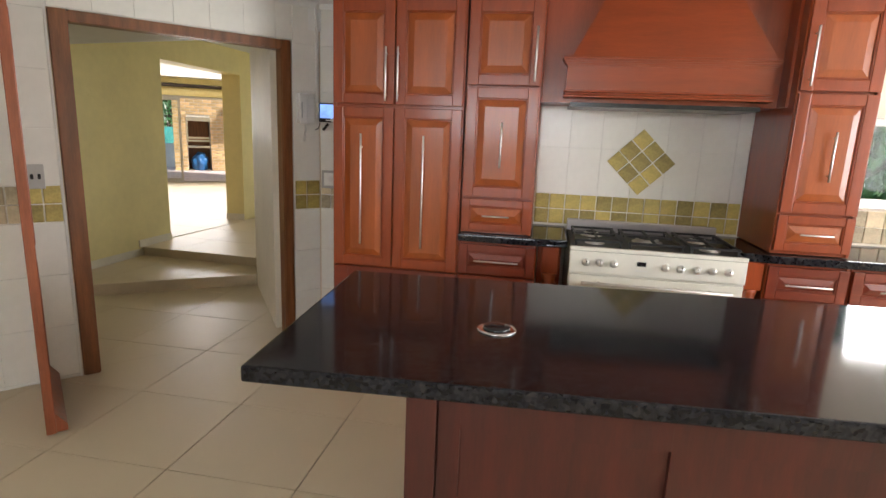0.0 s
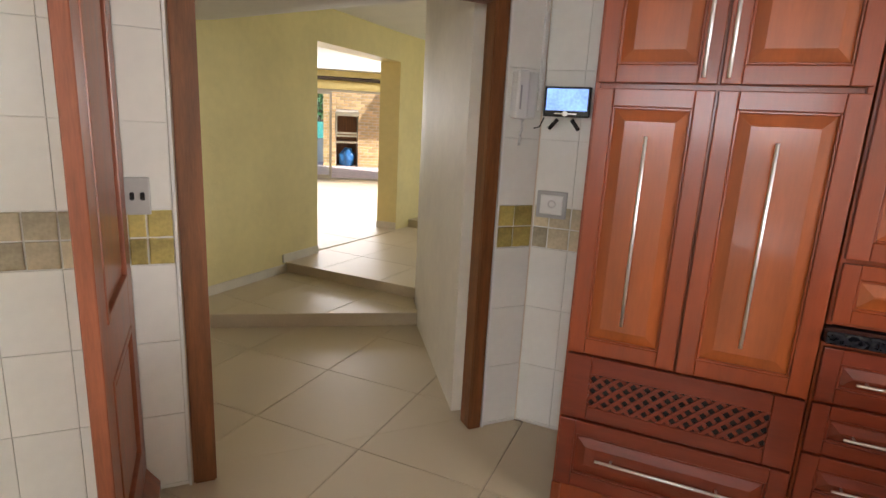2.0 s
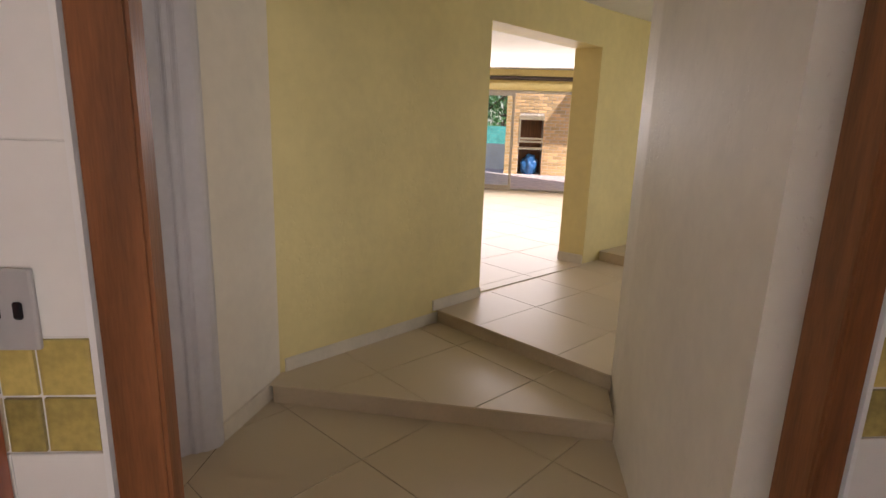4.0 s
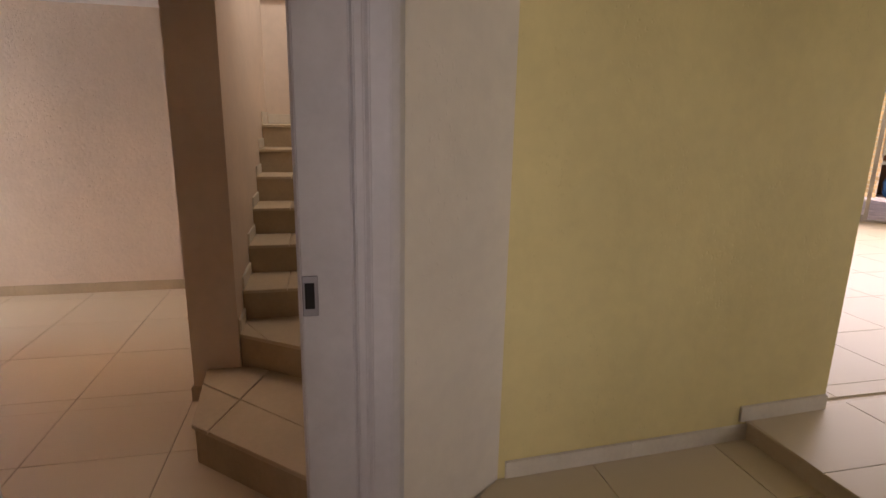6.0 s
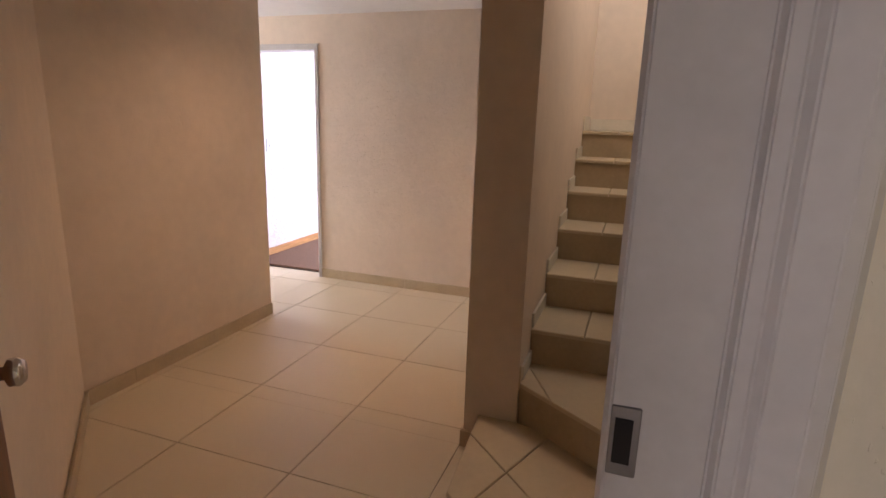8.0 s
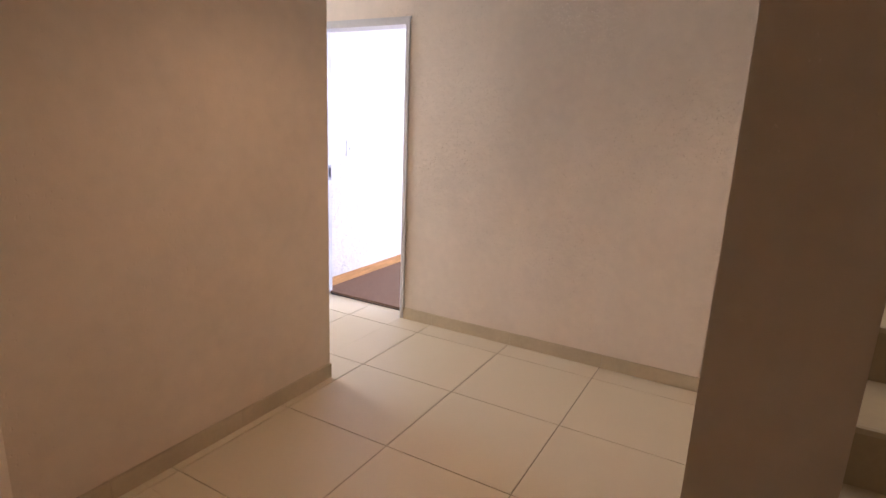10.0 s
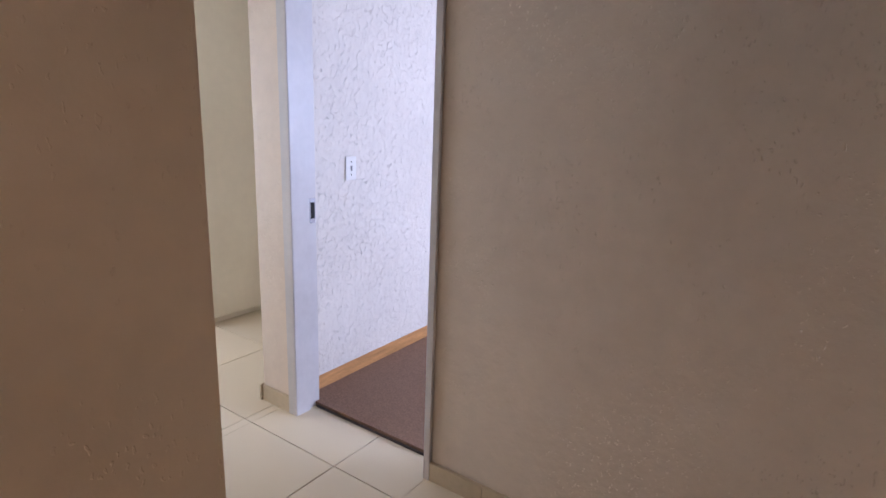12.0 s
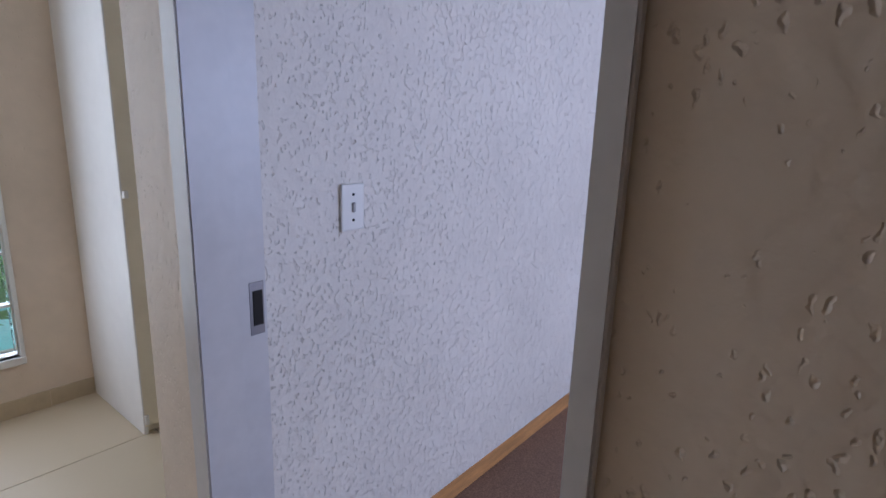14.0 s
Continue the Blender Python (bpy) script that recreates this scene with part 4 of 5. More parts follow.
bar_handle(d, (-0.42, YF - 0.018, 1.015), (-0.265, YF - 0.018, 1.015), 0.005)

unit = cabinet("counter_wall_cabinet", "cherry wood cabinet standing on the granite counter beside the window", 1.145, 1.530, YF + 0.031, 3.604, 0.91, 2.2)
d = raised_panel(unit, "door", 1.153, 1.522, 1.755, 2.185, YF + 0.01)
bar_handle(d, (1.185, YF - 0.02, 1.775), (1.185, YF - 0.02, 2.06))
d = raised_panel(unit, "door", 1.153, 1.522, 1.135, 1.743, YF + 0.01)
bar_handle(d, (1.345, YF - 0.02, 1.305), (1.345, YF - 0.02, 1.555))
d = raised_panel(unit, "drawer_front", 1.153, 1.522, 0.930, 1.122, YF + 0.01, 0.045)
bar_handle(d, (1.26, YF - 0.018, 1.025), (1.42, YF - 0.018, 1.025), 0.005)


def drawer_base(x0, x1, label, rows=((0.665, 0.845), (0.485, 0.655), (0.30, 0.475), (0.105, 0.29))):
    b = cabinet("drawer_base_cabinet", label, x0, x1, YF + 0.021, 3.604, 0.0, 0.858)
    for z0, z1 in rows:
        f = raised_panel(b, "drawer_front", x0 + 0.008, x1 - 0.008, z0, z1, YF, 0.05, wood_key="red_wood")
        w = (x1 - x0) * 0.28
        bar_handle(f, ((x0 + x1) / 2 - w, YF - 0.028, (z0 + z1) / 2 - 0.005), ((x0 + x1) / 2 + w, YF - 0.028, (z0 + z1) / 2 - 0.005), 0.005)
    part("plinth", box(x0, x1, YF + 0.05, YF + 0.07, 0, 0.1), M["wood"], b)
    return b


drawer_base(-0.553, -0.095, "cherry wood base cabinet with four drawers")
drawer_base(1.135, 1.545, "cherry wood base cabinet with four drawers")
drawer_base(1.549, 2.15, "wider cherry wood base cabinet with drawers")
drawer_base(2.154, 2.75, "wider cherry wood base cabinet with drawers")
drawer_base(2.754, 3.99, "widest cherry wood base cabinet in the corner")


def counter_top(name, outline, z0, z1, label):
    m = prism(outline, z0, z1)
    bmesh.ops.bevel(m, geom=m.edges[:], offset=0.009, segments=3, affect="EDGES", profile=0.6)
    return tagged(link_mesh(name, m, M["granite"], smooth=False), label=label, category="countertop")


counter_top("countertop", [(-0.553, 3.602), (-0.553, 3.025), (-0.10, 3.025), (-0.05, 3.05), (0.078, 3.05), (0.078, 3.602)], 0.862, 0.905, "polished dark granite worktop beside the cooker")
counter_top("countertop", [(1.008, 3.602), (1.008, 3.05), (1.10, 3.05), (1.14, 3.025), (3.995, 3.025), (3.995, 3.602)], 0.862, 0.905, "long polished dark granite worktop under the window")
for x, lab in ((-0.012, "turned cherry wood pilaster beside the cooker"), (1.075, "turned cherry wood pilaster beside the cooker")):
    p = thing("pilaster", lab, "pilaster", group="pilasters beside the cooker")
    part("backing", box(x - 0.075, x + 0.062, 3.15, 3.19, 0, 0.86), M["wood"], p)
    part("block", box(x - 0.05, x + 0.05, 3.06, 3.15, 0.70, 0.86, bevel=0.006), M["wood"], p)
    part("block", box(x - 0.05, x + 0.05, 3.06, 3.15, 0.0, 0.16, bevel=0.006), M["wood"], p)
    part("column", lathe([(0.042, 0.16), (0.046, 0.18), (0.034, 0.20), (0.032, 0.24), (0.040, 0.30), (0.043, 0.42), (0.038, 0.56), (0.032, 0.60), (0.046, 0.615), (0.046, 0.635), (0.034, 0.65), (0.044, 0.68), (0.044, 0.70)],
                       20, None, Matrix.Translation((x, 3.105, 0))), M["wood"], p, smooth=True)

# cooker hood mantel
hood = thing("cooker_hood", "cherry wood mantel hood with a tapered chimney", "cooker hood")
part("back_board", box(-0.133, 1.143, 3.26, 3.28, 1.675, H - 0.003), M["wood"], hood)
part("mantel", box(0.0, 1.06, 3.165, 3.258, 1.742, 1.868), M["wood_h"], hood)
m = bmesh.new()
for k, (grow, z0, z1) in enumerate(((0.012, 1.700, 1.714), (0.006, 1.715, 1.727), (0.010, 1.728, 1.7415))):
    box(-grow, 1.06 + grow, 3.165 - grow, 3.257 - 0.0005 * k, z0, z1, m, 0.005, 2)
part("lower_moulding", m, M["wood_h"], hood, "three-beaded lower moulding")
m = box(-0.026, 1.086, 3.132, 3.2565, 1.900, 1.916, None, 0.005, 2)
for k, grow in enumerate((0.004, 0.009, 0.016, 0.022)):
    box(-grow, 1.06 + grow, 3.165 - grow * 1.2, 3.256 - 0.0005 * k, 1.868 + k * 0.008, 1.8765 + k * 0.008, m)
part("shelf_moulding", m, M["wood_h"], hood, "crown moulding under the mantel shelf")
bmh = bmesh.new()
lo = [bmh.verts.new(p) for p in ((0.022, 3.160, 1.916), (1.070, 3.160, 1.916), (1.070, 3.258, 1.916), (0.022, 3.258, 1.916))]
hi = [bmh.verts.new(p) for p in ((0.212, 3.238, H - 0.004), (0.835, 3.238, H - 0.004), (0.835, 3.258, H - 0.004), (0.212, 3.258, H - 0.004))]
bmh.faces.new(list(reversed(lo)))
bmh.faces.new(hi)
for k in range(4):
    bmh.faces.new((lo[k], lo[(k + 1) % 4], hi[(k + 1) % 4], hi[k]))
part("chimney", bmh, M["wood_h"], hood)
part("filter", box(0.03, 1.02, 3.17, 3.55, 1.650, 1.674), M["black_plastic"], hood, "dark extractor filter panel")
part("soffit", box(-0.133, 1.143, 3.281, 3.603, 1.675, 1.69), M["wood"], hood)
part("side_board", box(1.128, 1.144, 3.15, 3.258, 1.676, H - 0.004), M["wood"], hood)

cornice = tagged(new("trim"), label="cherry wood cornice along the cabinet tops", category="cornice", kind="structure")
for x0, x1 in ((-1.345, -0.13), (1.14, 1.54)):
    m = box(x0, x1, 3.02, 3.59, 2.203, 2.24, None, 0.008, 2)
    box(x0 - 0.015, x1 + 0.015, 2.99, 3.59, 2.24, H - 0.002, m, 0.01, 2)
    part("moulding", m, M["wood_h"], cornice)

# ---- range cooker ----
cook = thing("range_cooker", "cream enamel range cooker with steel splashback and six knobs", "cooker")
X0, X1, YC = 0.088, 0.998, 2.935
part("body", box(X0, X1, YC + 0.022, 3.55, 0.10, 0.868, bevel=0.004), M["enamel"], cook)
part("control_panel", box(X0, X1, YC, YC + 0.03, 0.752, 0.875, bevel=0.008, seg=2), M["enamel"], cook)
part("hob", box(X0, X1, YC + 0.004, 3.52, 0.872, 0.894, bevel=0.005), M["black_iron"], cook, "black glossy hob plate")
part("hob_edge", box(X0 - 0.001, X1 + 0.001, YC - 0.002, YC + 0.03, 0.876, 0.898, bevel=0.006, seg=2), M["enamel"], cook)
part("splashback", box(X0, X1, 3.525, 3.56, 0.872, 0.965, bevel=0.006, seg=2), M["upstand"], cook, "brushed steel upstand")
od = part("oven_door", box(X0 + 0.006, X1 - 0.006, YC + 0.002, YC + 0.022, 0.30, 0.742, bevel=0.006, seg=2), M["enamel"], cook)
part("window", box(X0 + 0.14, X1 - 0.14, YC - 0.001, YC + 0.003, 0.38, 0.60, bevel=0.002), M["black_plastic"], od, "dark oven glass")
bar_handle(od, (X0 + 0.07, YC - 0.045, 0.705), (X1 - 0.07, YC - 0.045, 0.705), 0.010, 0.045)
part("drawer", box(X0 + 0.006, X1 - 0.006, YC + 0.004, YC + 0.022, 0.125, 0.29, bevel=0.006, seg=2), M["enamel"], cook)
for kx_ in (0.178, 0.252, 0.325, 0.592, 0.670, 0.750, 0.828, 0.908):
    kn = part("knob", lathe([(0.021, 0), (0.022, 0.004), (0.017, 0.008), (0.016, 0.024), (0.013, 0.028)], 20, None,
                            Matrix.Translation((kx_, YC, 0.815)) @ Matrix.Rotation(radians(90), 4, "X")), M["steel"], cook, smooth=True)
    part("knob_mark", box(kx_ - 0.0015, kx_ + 0.0015, YC - 0.030, YC - 0.027, 0.815, 0.829), M["black_plastic"], kn)
part("clock", box(0.445, 0.492, YC - 0.003, YC + 0.002, 0.812, 0.836, bevel=0.001), M["black_plastic"], cook, "small dark clock display")
part("badge", box(0.44, 0.50, YC - 0.002, YC + 0.002, 0.784, 0.790), M["steel"], cook)
for bx, by, br in ((0.23, 3.10, 0.035), (0.23, 3.36, 0.045), (0.54, 3.24, 0.065), (0.85, 3.10, 0.035), (0.85, 3.36, 0.045)):
    bn = part("burner", lathe([(br + 0.02, 0.892), (br + 0.02, 0.897), (br, 0.90), (br, 0.912), (br * 0.8, 0.916)], 24, None, Matrix.Translation((bx, by, 0))), M["steel"], cook, smooth=False)
    part("burner_cap", lathe([(br * 0.75, 0.915), (br * 0.8, 0.920), (br * 0.5, 0.924)], 24, None, Matrix.Translation((bx, by, 0))), M["black_iron"], bn)
for gx0, gx1 in ((0.11, 0.37), (0.40, 0.69), (0.72, 0.975)):
    rack = part("pan_support", box(gx0, gx1, 2.995, 3.005, 0.918, 0.930), M["black_iron"], cook)
    for yy in (3.23, 3.46):
        part("bar", box(gx0, gx1, yy - 0.005, yy + 0.005, 0.918, 0.930), M["black_iron"], rack)
    for xx in (gx0 + 0.01, (gx0 + gx1) / 2, gx1 - 0.01):
        part("bar", box(xx - 0.005, xx + 0.005, 2.995, 3.465, 0.9185, 0.9305), M["black_iron"], rack)
    for xx in (gx0 + 0.01, gx1 - 0.01):
        for yy in (3.0, 3.46):
            part("foot", box(xx - 0.006, xx + 0.006, yy - 0.006, yy + 0.006, 0.892, 0.92), M["black_iron"], rack)
for fx in (X0 + 0.05, X1 - 0.05):
    part("foot", lathe([(0.02, 0), (0.02, 0.02), (0.014, 0.03), (0.014, 0.102)], 14, None, Matrix.Translation((fx, YC + 0.08, 0))), M["steel"], cook)

# ---- island ----
island = thing("island_cabinet", "cherry wood island cabinet darkened for shade, with panelled front", "island")
ia = radians(3.2)


def isl(x, y):
    """Plan place on the island from its near outer corner."""
    return (-0.742 + x * math.cos(ia) - y * math.sin(ia), 0.995 + x * math.sin(ia) + y * math.cos(ia))


part("body", prism([isl(0.40, 0.06), isl(2.75, 0.06), isl(2.75, 0.86), isl(0.40, 0.86)], 0.0, 0.888), M["shaded_wood"], island)
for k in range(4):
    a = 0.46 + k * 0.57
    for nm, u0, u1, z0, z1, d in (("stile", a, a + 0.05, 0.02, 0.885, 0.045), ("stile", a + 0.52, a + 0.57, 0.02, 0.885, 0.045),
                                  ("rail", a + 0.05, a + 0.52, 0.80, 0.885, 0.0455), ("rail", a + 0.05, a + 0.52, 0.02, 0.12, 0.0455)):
        part(nm, prism([isl(u0, d), isl(u1, d), isl(u1, 0.061), isl(u0, 0.061)], z0, z1), M["shaded_wood"], island)
part("corner_post", prism([isl(0.385, 0.03), isl(0.455, 0.03), isl(0.455, 0.10), isl(0.385, 0.10)], 0.0, 0.887), M["shaded_wood"], island)
counter_top("island_worktop", [isl(0, 0), isl(2.85, 0), isl(2.85, 0.925), isl(0, 0.925)], 0.890, 0.932, "polished dark speckled granite island worktop")
pop = thing("popup_socket", "round chrome pop-up socket let into the island worktop", "power socket", pose(-0.187, 1.400, 0.932))
part("ring", lathe([(0.050, 0.0), (0.056, 0.001), (0.055, 0.004), (0.046, 0.006), (0.040, 0.005)], 32), M["chrome"], pop, smooth=True)
part("cap", lathe([(0.038, 0.004), (0.039, 0.010), (0.034, 0.013), (0.01, 0.014)], 32), M["black_plastic"], pop, smooth=True)
part("pull", box(-0.022, 0.022, -0.008, 0.008, 0.0142, 0.016, bevel=0.001), M["black_plastic"], pop)

# ---- timber door leaf standing open in the kitchen ----
leaf = thing("wooden_door", "panelled reddish-brown timber door standing open in the kitchen", "door")
lm = sl_pose(1.70, -0.006, 0.0)


def leaf_part(name, bmx, mat, parent, label=""):
    bmx.transform(lm)
    return part(name, bmx, mat, parent, label)


# in the leaf's own space: y from 0 (hinges) to -0.70, x 0 to 0.04 thick
LW = 0.675
m = box(0, 0.04, -0.115, -0.002, 0.012, 2.04, None, 0.003)
box(0, 0.04, -LW, -LW + 0.115, 0.012, 2.04, m, 0.003)
box(0.0004, 0.0396, -LW + 0.115, -0.115, 0.012, 0.24, m)
box(0.0004, 0.0396, -LW + 0.115, -0.115, 0.74, 0.90, m)
box(0.0004, 0.0396, -LW + 0.115, -0.115, 1.92, 2.04, m)
leaf_part("stiles_and_rails", m, M["door_wood"], leaf)
for z0, z1 in ((0.24, 0.74), (0.90, 1.92)):
    m = box(0.012, 0.028, -LW + 0.115, -0.115, z0, z1)
    box(0.006, 0.034, -LW + 0.165, -0.165, z0 + 0.05, z1 - 0.05, m, 0.006)
    leaf_part("panel", m, M["door_wood"], leaf)
    m = bmesh.new()
    for q in ((-LW + 0.115, -LW + 0.137, z0, z1), (-0.137, -0.115, z0, z1), (-LW + 0.137, -0.137, z0, z0 + 0.022), (-LW + 0.137, -0.137, z1 - 0.022, z1)):
        box(0.002, 0.044, q[0], q[1], q[2], q[3], m, 0.005, 2)
    leaf_part("moulding", m, M["door_wood"], leaf)
m = prism([(0.0405, 0.02), (0.085, 0.02), (0.085, 0.05), (0.0405, 0.115)], 0, 0.665)
m.transform(Matrix(((1, 0, 0, 0), (0, 0, -1, -0.01), (0, 1, 0, 0), (0, 0, 0, 1))))
leaf_part("weather_bar", m, M["door_wood"], leaf, "sloped timber weather bar")
for z in (0.25, 1.0, 1.8):
    leaf_part("hinge", box(0.012, 0.03, -0.002, 0.030, z, z + 0.09), M["steel"], leaf)

# ---- kitchen fittings on the walls ----


def placed(bmx, m):
    bmx.transform(m)
    return bmx


sw = thing("switch_plate", "grey metal double switch plate on the tiled wall", "light switch")
swm = sl_pose(1.622, -0.006, 1.165)
part("plate", placed(box(-0.040, 0.040, -0.010, 0.0, -0.065, 0.065, bevel=0.005, seg=2), swm), M["grey_plastic"], sw)
for dx in (-0.016, 0.016):
    part("rocker", placed(box(dx - 0.007, dx + 0.007, -0.014, -0.009, -0.014, 0.014, bevel=0.003), swm), M["black_plastic"], sw)

ph = thing("intercom_phone", "white wall intercom handset with a curly cord", "intercom")
phm = sl_pose(0.115, -0.006, 1.60)
part("base", placed(box(-0.055, 0.062, -0.030, 0.0, -0.095, 0.10, bevel=0.008, seg=2), phm), M["white_plastic"], ph)
part("handset", placed(box(-0.058, 0.004, -0.062, -0.031, -0.10, 0.103, bevel=0.012, seg=3), phm), M["white_plastic"], ph)
part("grille", placed(box(-0.044, -0.036, -0.0635, -0.061, -0.06, 0.04), phm), M["grey_plastic"], ph)
pts = [phm @ Vector((0.0 - 0.012 * math.sin(k / 20 * math.pi) + 0.004 * math.cos(k * 2.1), -0.03 + 0.004 * math.sin(k * 2.1), -0.10 - 0.11 * math.sin(k / 20 * math.pi))) for k in range(21)]
part("cord", tube(pts, 0.0045, 6), M["white_plastic"], ph, smooth=True)

pipe = thing("cable_conduit", "white plastic cable conduit in the wall corner", "conduit")
part("channel", placed(box(-0.010, 0.010, -0.018, 0.0, -0.40, 0.34, bevel=0.003), sl_pose(0.022, -0.006, 1.94)), M["white_plastic"], pipe)

mon = thing("monitor", "small black door monitor with a lit blue screen", "monitor")
mx, mz = -1.518, 1.582
part("case", box(mx - 0.100, mx + 0.098, 3.52, 3.55, mz - 0.065, mz + 0.062, bevel=0.006, seg=2), M["black_plastic"], mon)
part("screen", box(mx - 0.089, mx + 0.087, 3.5175, 3.5205, mz - 0.038, mz + 0.053), M["screen"], mon, "lit pale blue screen")
part("button", lathe([(0.012, 0), (0.012, 0.003), (0.009, 0.004)], 18, None, Matrix.Translation((mx - 0.005, 3.52, mz - 0.051)) @ Matrix.Rotation(radians(90), 4, "X")), M["steel"], mon)
part("button_bar", box(mx - 0.05, mx + 0.045, 3.5175, 3.5205, mz - 0.0535, mz - 0.0485), M["steel"], mon)
part("bracket", box(mx - 0.05, mx + 0.05, 3.55, 3.6, mz - 0.06, mz + 0.06), M["black_plastic"], mon)
for sg in (-1, 1):
    part("foot", rod((mx - 0.005 + sg * 0.03, 3.53, mz - 0.075), (mx - 0.005 + sg * 0.065, 3.525, mz - 0.118), 0.009), M["black_plastic"], mon)
part("cable", tube([(mx - 0.10, 3.545, mz - 0.07), (mx - 0.12, 3.56, mz - 0.11), (mx - 0.15, 3.57, mz - 0.118), (mx - 0.175, 3.575, mz - 0.10), (mx - 0.19, 3.58, mz - 0.07)], 0.003, 6), M["black_plastic"], mon)

so = thing("wall_socket", "square metallic wall socket with a round outlet", "socket")
part("plate", box(-1.648 + 0.02, -1.488, 3.588, 3.600, 1.062, 1.187, bevel=0.005, seg=2), M["grey_plastic"], so)
part("insert", box(-1.61, -1.505, 3.584, 3.590, 1.08, 1.17, bevel=0.003), M["white_plastic"], so)
part("outlet", lathe([(0.019, 0), (0.019, 0.003), (0.016, 0.005), (0.012, 0.002)], 20, None, Matrix.Translation((-1.557, 3.585, 1.128)) @ Matrix.Rotation(radians(90), 4, "X")), M["steel"], so)
so2 = thing("wall_socket", "white socket plate on the tiled wall behind the door", "socket")
som = sl_pose(2.235, -0.006, 1.07)
part("plate", placed(box(-0.04, 0.04, -0.010, 0, -0.055, 0.055, bevel=0.004, seg=2), som), M["white_plastic"], so2)

# kitchen window over the worktop
kwin = tagged(new("window_1"), label="kitchen window with a white frame and clear panes", category="window", kind="structure")
m = box(1.752, 1.80, 3.63, 3.68, 1.142, 1.658, None, 0.004)
box(2.95, 2.998, 3.63, 3.68, 1.142, 1.658, m, 0.004)
box(1.80, 2.95, 3.63, 3.68, 1.142, 1.185, m, 0.004)
box(1.80, 2.95, 3.63, 3.68, 1.615, 1.658, m, 0.004)
box(2.355, 2.395, 3.63, 3.68, 1.185, 1.615, m, 0.004)
part("window_frame", m, M["white_plastic"], kwin)
for a, b in ((1.80, 2.355), (2.395, 2.95)):
    g = part("pane", box(a, b, 3.652, 3.657, 1.185, 1.615), M["glass"], kwin)
    g.visible_shadow = False
part("window_sill", box(1.752, 2.998, 3.585, 3.63, 1.128, 1.141, bevel=0.003), M["wall_tile"], kwin)

# ---- hall, alcove and bedroom things ----
dl = thing("downlight", "round recessed hall downlight with a warm bulb", "ceiling lamp", pose(-5.7, 1.25, H - 0.002))
part("rim", lathe([(0.034, -0.001), (0.052, -0.004), (0.055, -0.001), (0.055, 0.001)], 28), M["white_plastic"], dl, smooth=True)
part("bulb", lathe([(0.03, -0.002), (0.03, 0.001)], 24), M["bulb"], dl)

bsw = thing("light_switch", "white single light switch on rough plaster", "light switch")
part("plate", box(-7.801, -7.727, -0.714, -0.704, 1.102, 1.222, bevel=0.004, seg=2), M["white_plastic"], bsw)
part("rocker", box(-7.770, -7.758, -0.706, -0.698, 1.149, 1.175, bevel=0.003), M["grey_plastic"], bsw)
for z in (1.129, 1.195):
    part("screw", lathe([(0.004, 0), (0.003, 0.002)], 10, None, Matrix.Translation((-7.764, -0.704, z)) @ Matrix.Rotation(radians(-90), 4, "X")), M["black_plastic"], bsw)

cup = thing("cupboard", "tall built-in cupboard with a white side and cream door", "cupboard")
part("side_panel", box(-7.703, -7.685, -2.566, -1.995, 0.0, 2.28, bevel=0.002), M["white_board"], cup, "white side panel")
part("body", box(-8.99, -7.704, -2.566, -2.02, 0.0, 2.28), M["cupboard"], cup)
for x0, x1 in ((-8.30, -7.69), (-8.95, -8.306)):
    dd = part("door", box(x0, x1, -2.016, -1.994, 0.035, 2.27, bevel=0.003), M["cupboard"], cup, "cream cupboard door")
    part("edge_strip", box(x1 - 0.001, x1 + 0.003, -2.016, -1.993, 0.035, 2.27), M["white_board"], dd)
part("knob", box(-7.708, -7.690, -1.9935, -1.972, 1.047, 1.077, bevel=0.004, seg=2), M["white_plastic"], cup, "small white catch")
part("catch", box(-7.706, -7.690, -1.9935, -1.980, 0.05, 0.095, bevel=0.003), M["white_plastic"], cup)
part("plinth", box(-8.99, -7.72, -2.035, -2.021, 0.0, 0.034), M["dark"], cup)

pole = thing("curtain_rail", "dark wooden curtain pole with a pointed finial over the glass blocks", "curtain rail")
part("pole", rod((-7.51, -2.46, 1.978), (-6.33, -2.46, 1.978), 0.014, 14), M["rod"], pole, smooth=True)
part("finial", lathe([(0.014, 0), (0.024, 0.008), (0.026, 0.022), (0.017, 0.055), (0.004, 0.078)], 18, None, Matrix.Translation((-7.508, -2.46, 1.978)) @ Matrix.Rotation(radians(-90), 4, "Y")), M["rod"], pole, "turned dark finial", True)
for px in (-7.45, -6.40):
    part("bracket", rod((px, -2.46, 1.978), (px, -2.5695, 1.978), 0.008), M["rod"], pole)

gwin = tagged(new("window_2"), label="glass block window with dark joints and white reveal", category="window", kind="structure")
bm = box(GX0 - 0.018, GX0, -2.60, -2.562, GZ0 - 0.03, GZ0 + GR * GP, None, 0.003)
box(GX0 - 0.018, GX0 + GC * GP, -2.60, -2.555, GZ0 - 0.035, GZ0 - 0.0, bm, 0.003)
part("window_sill", bm, M["white_board"], gwin)
bm = bmesh.new()
for i in range(GC + 1):
    box(GX0 + i * GP - 0.005, GX0 + i * GP + 0.005, -2.655, -2.590, GZ0, GZ0 + GR * GP, bm)
for j in range(1, GR + 1):
    box(GX0, GX0 + GC * GP, -2.654, -2.591, GZ0 + j * GP - 0.005, GZ0 + j * GP + 0.005, bm)
part("joints", bm, M["white_plastic"], gwin)
first = None
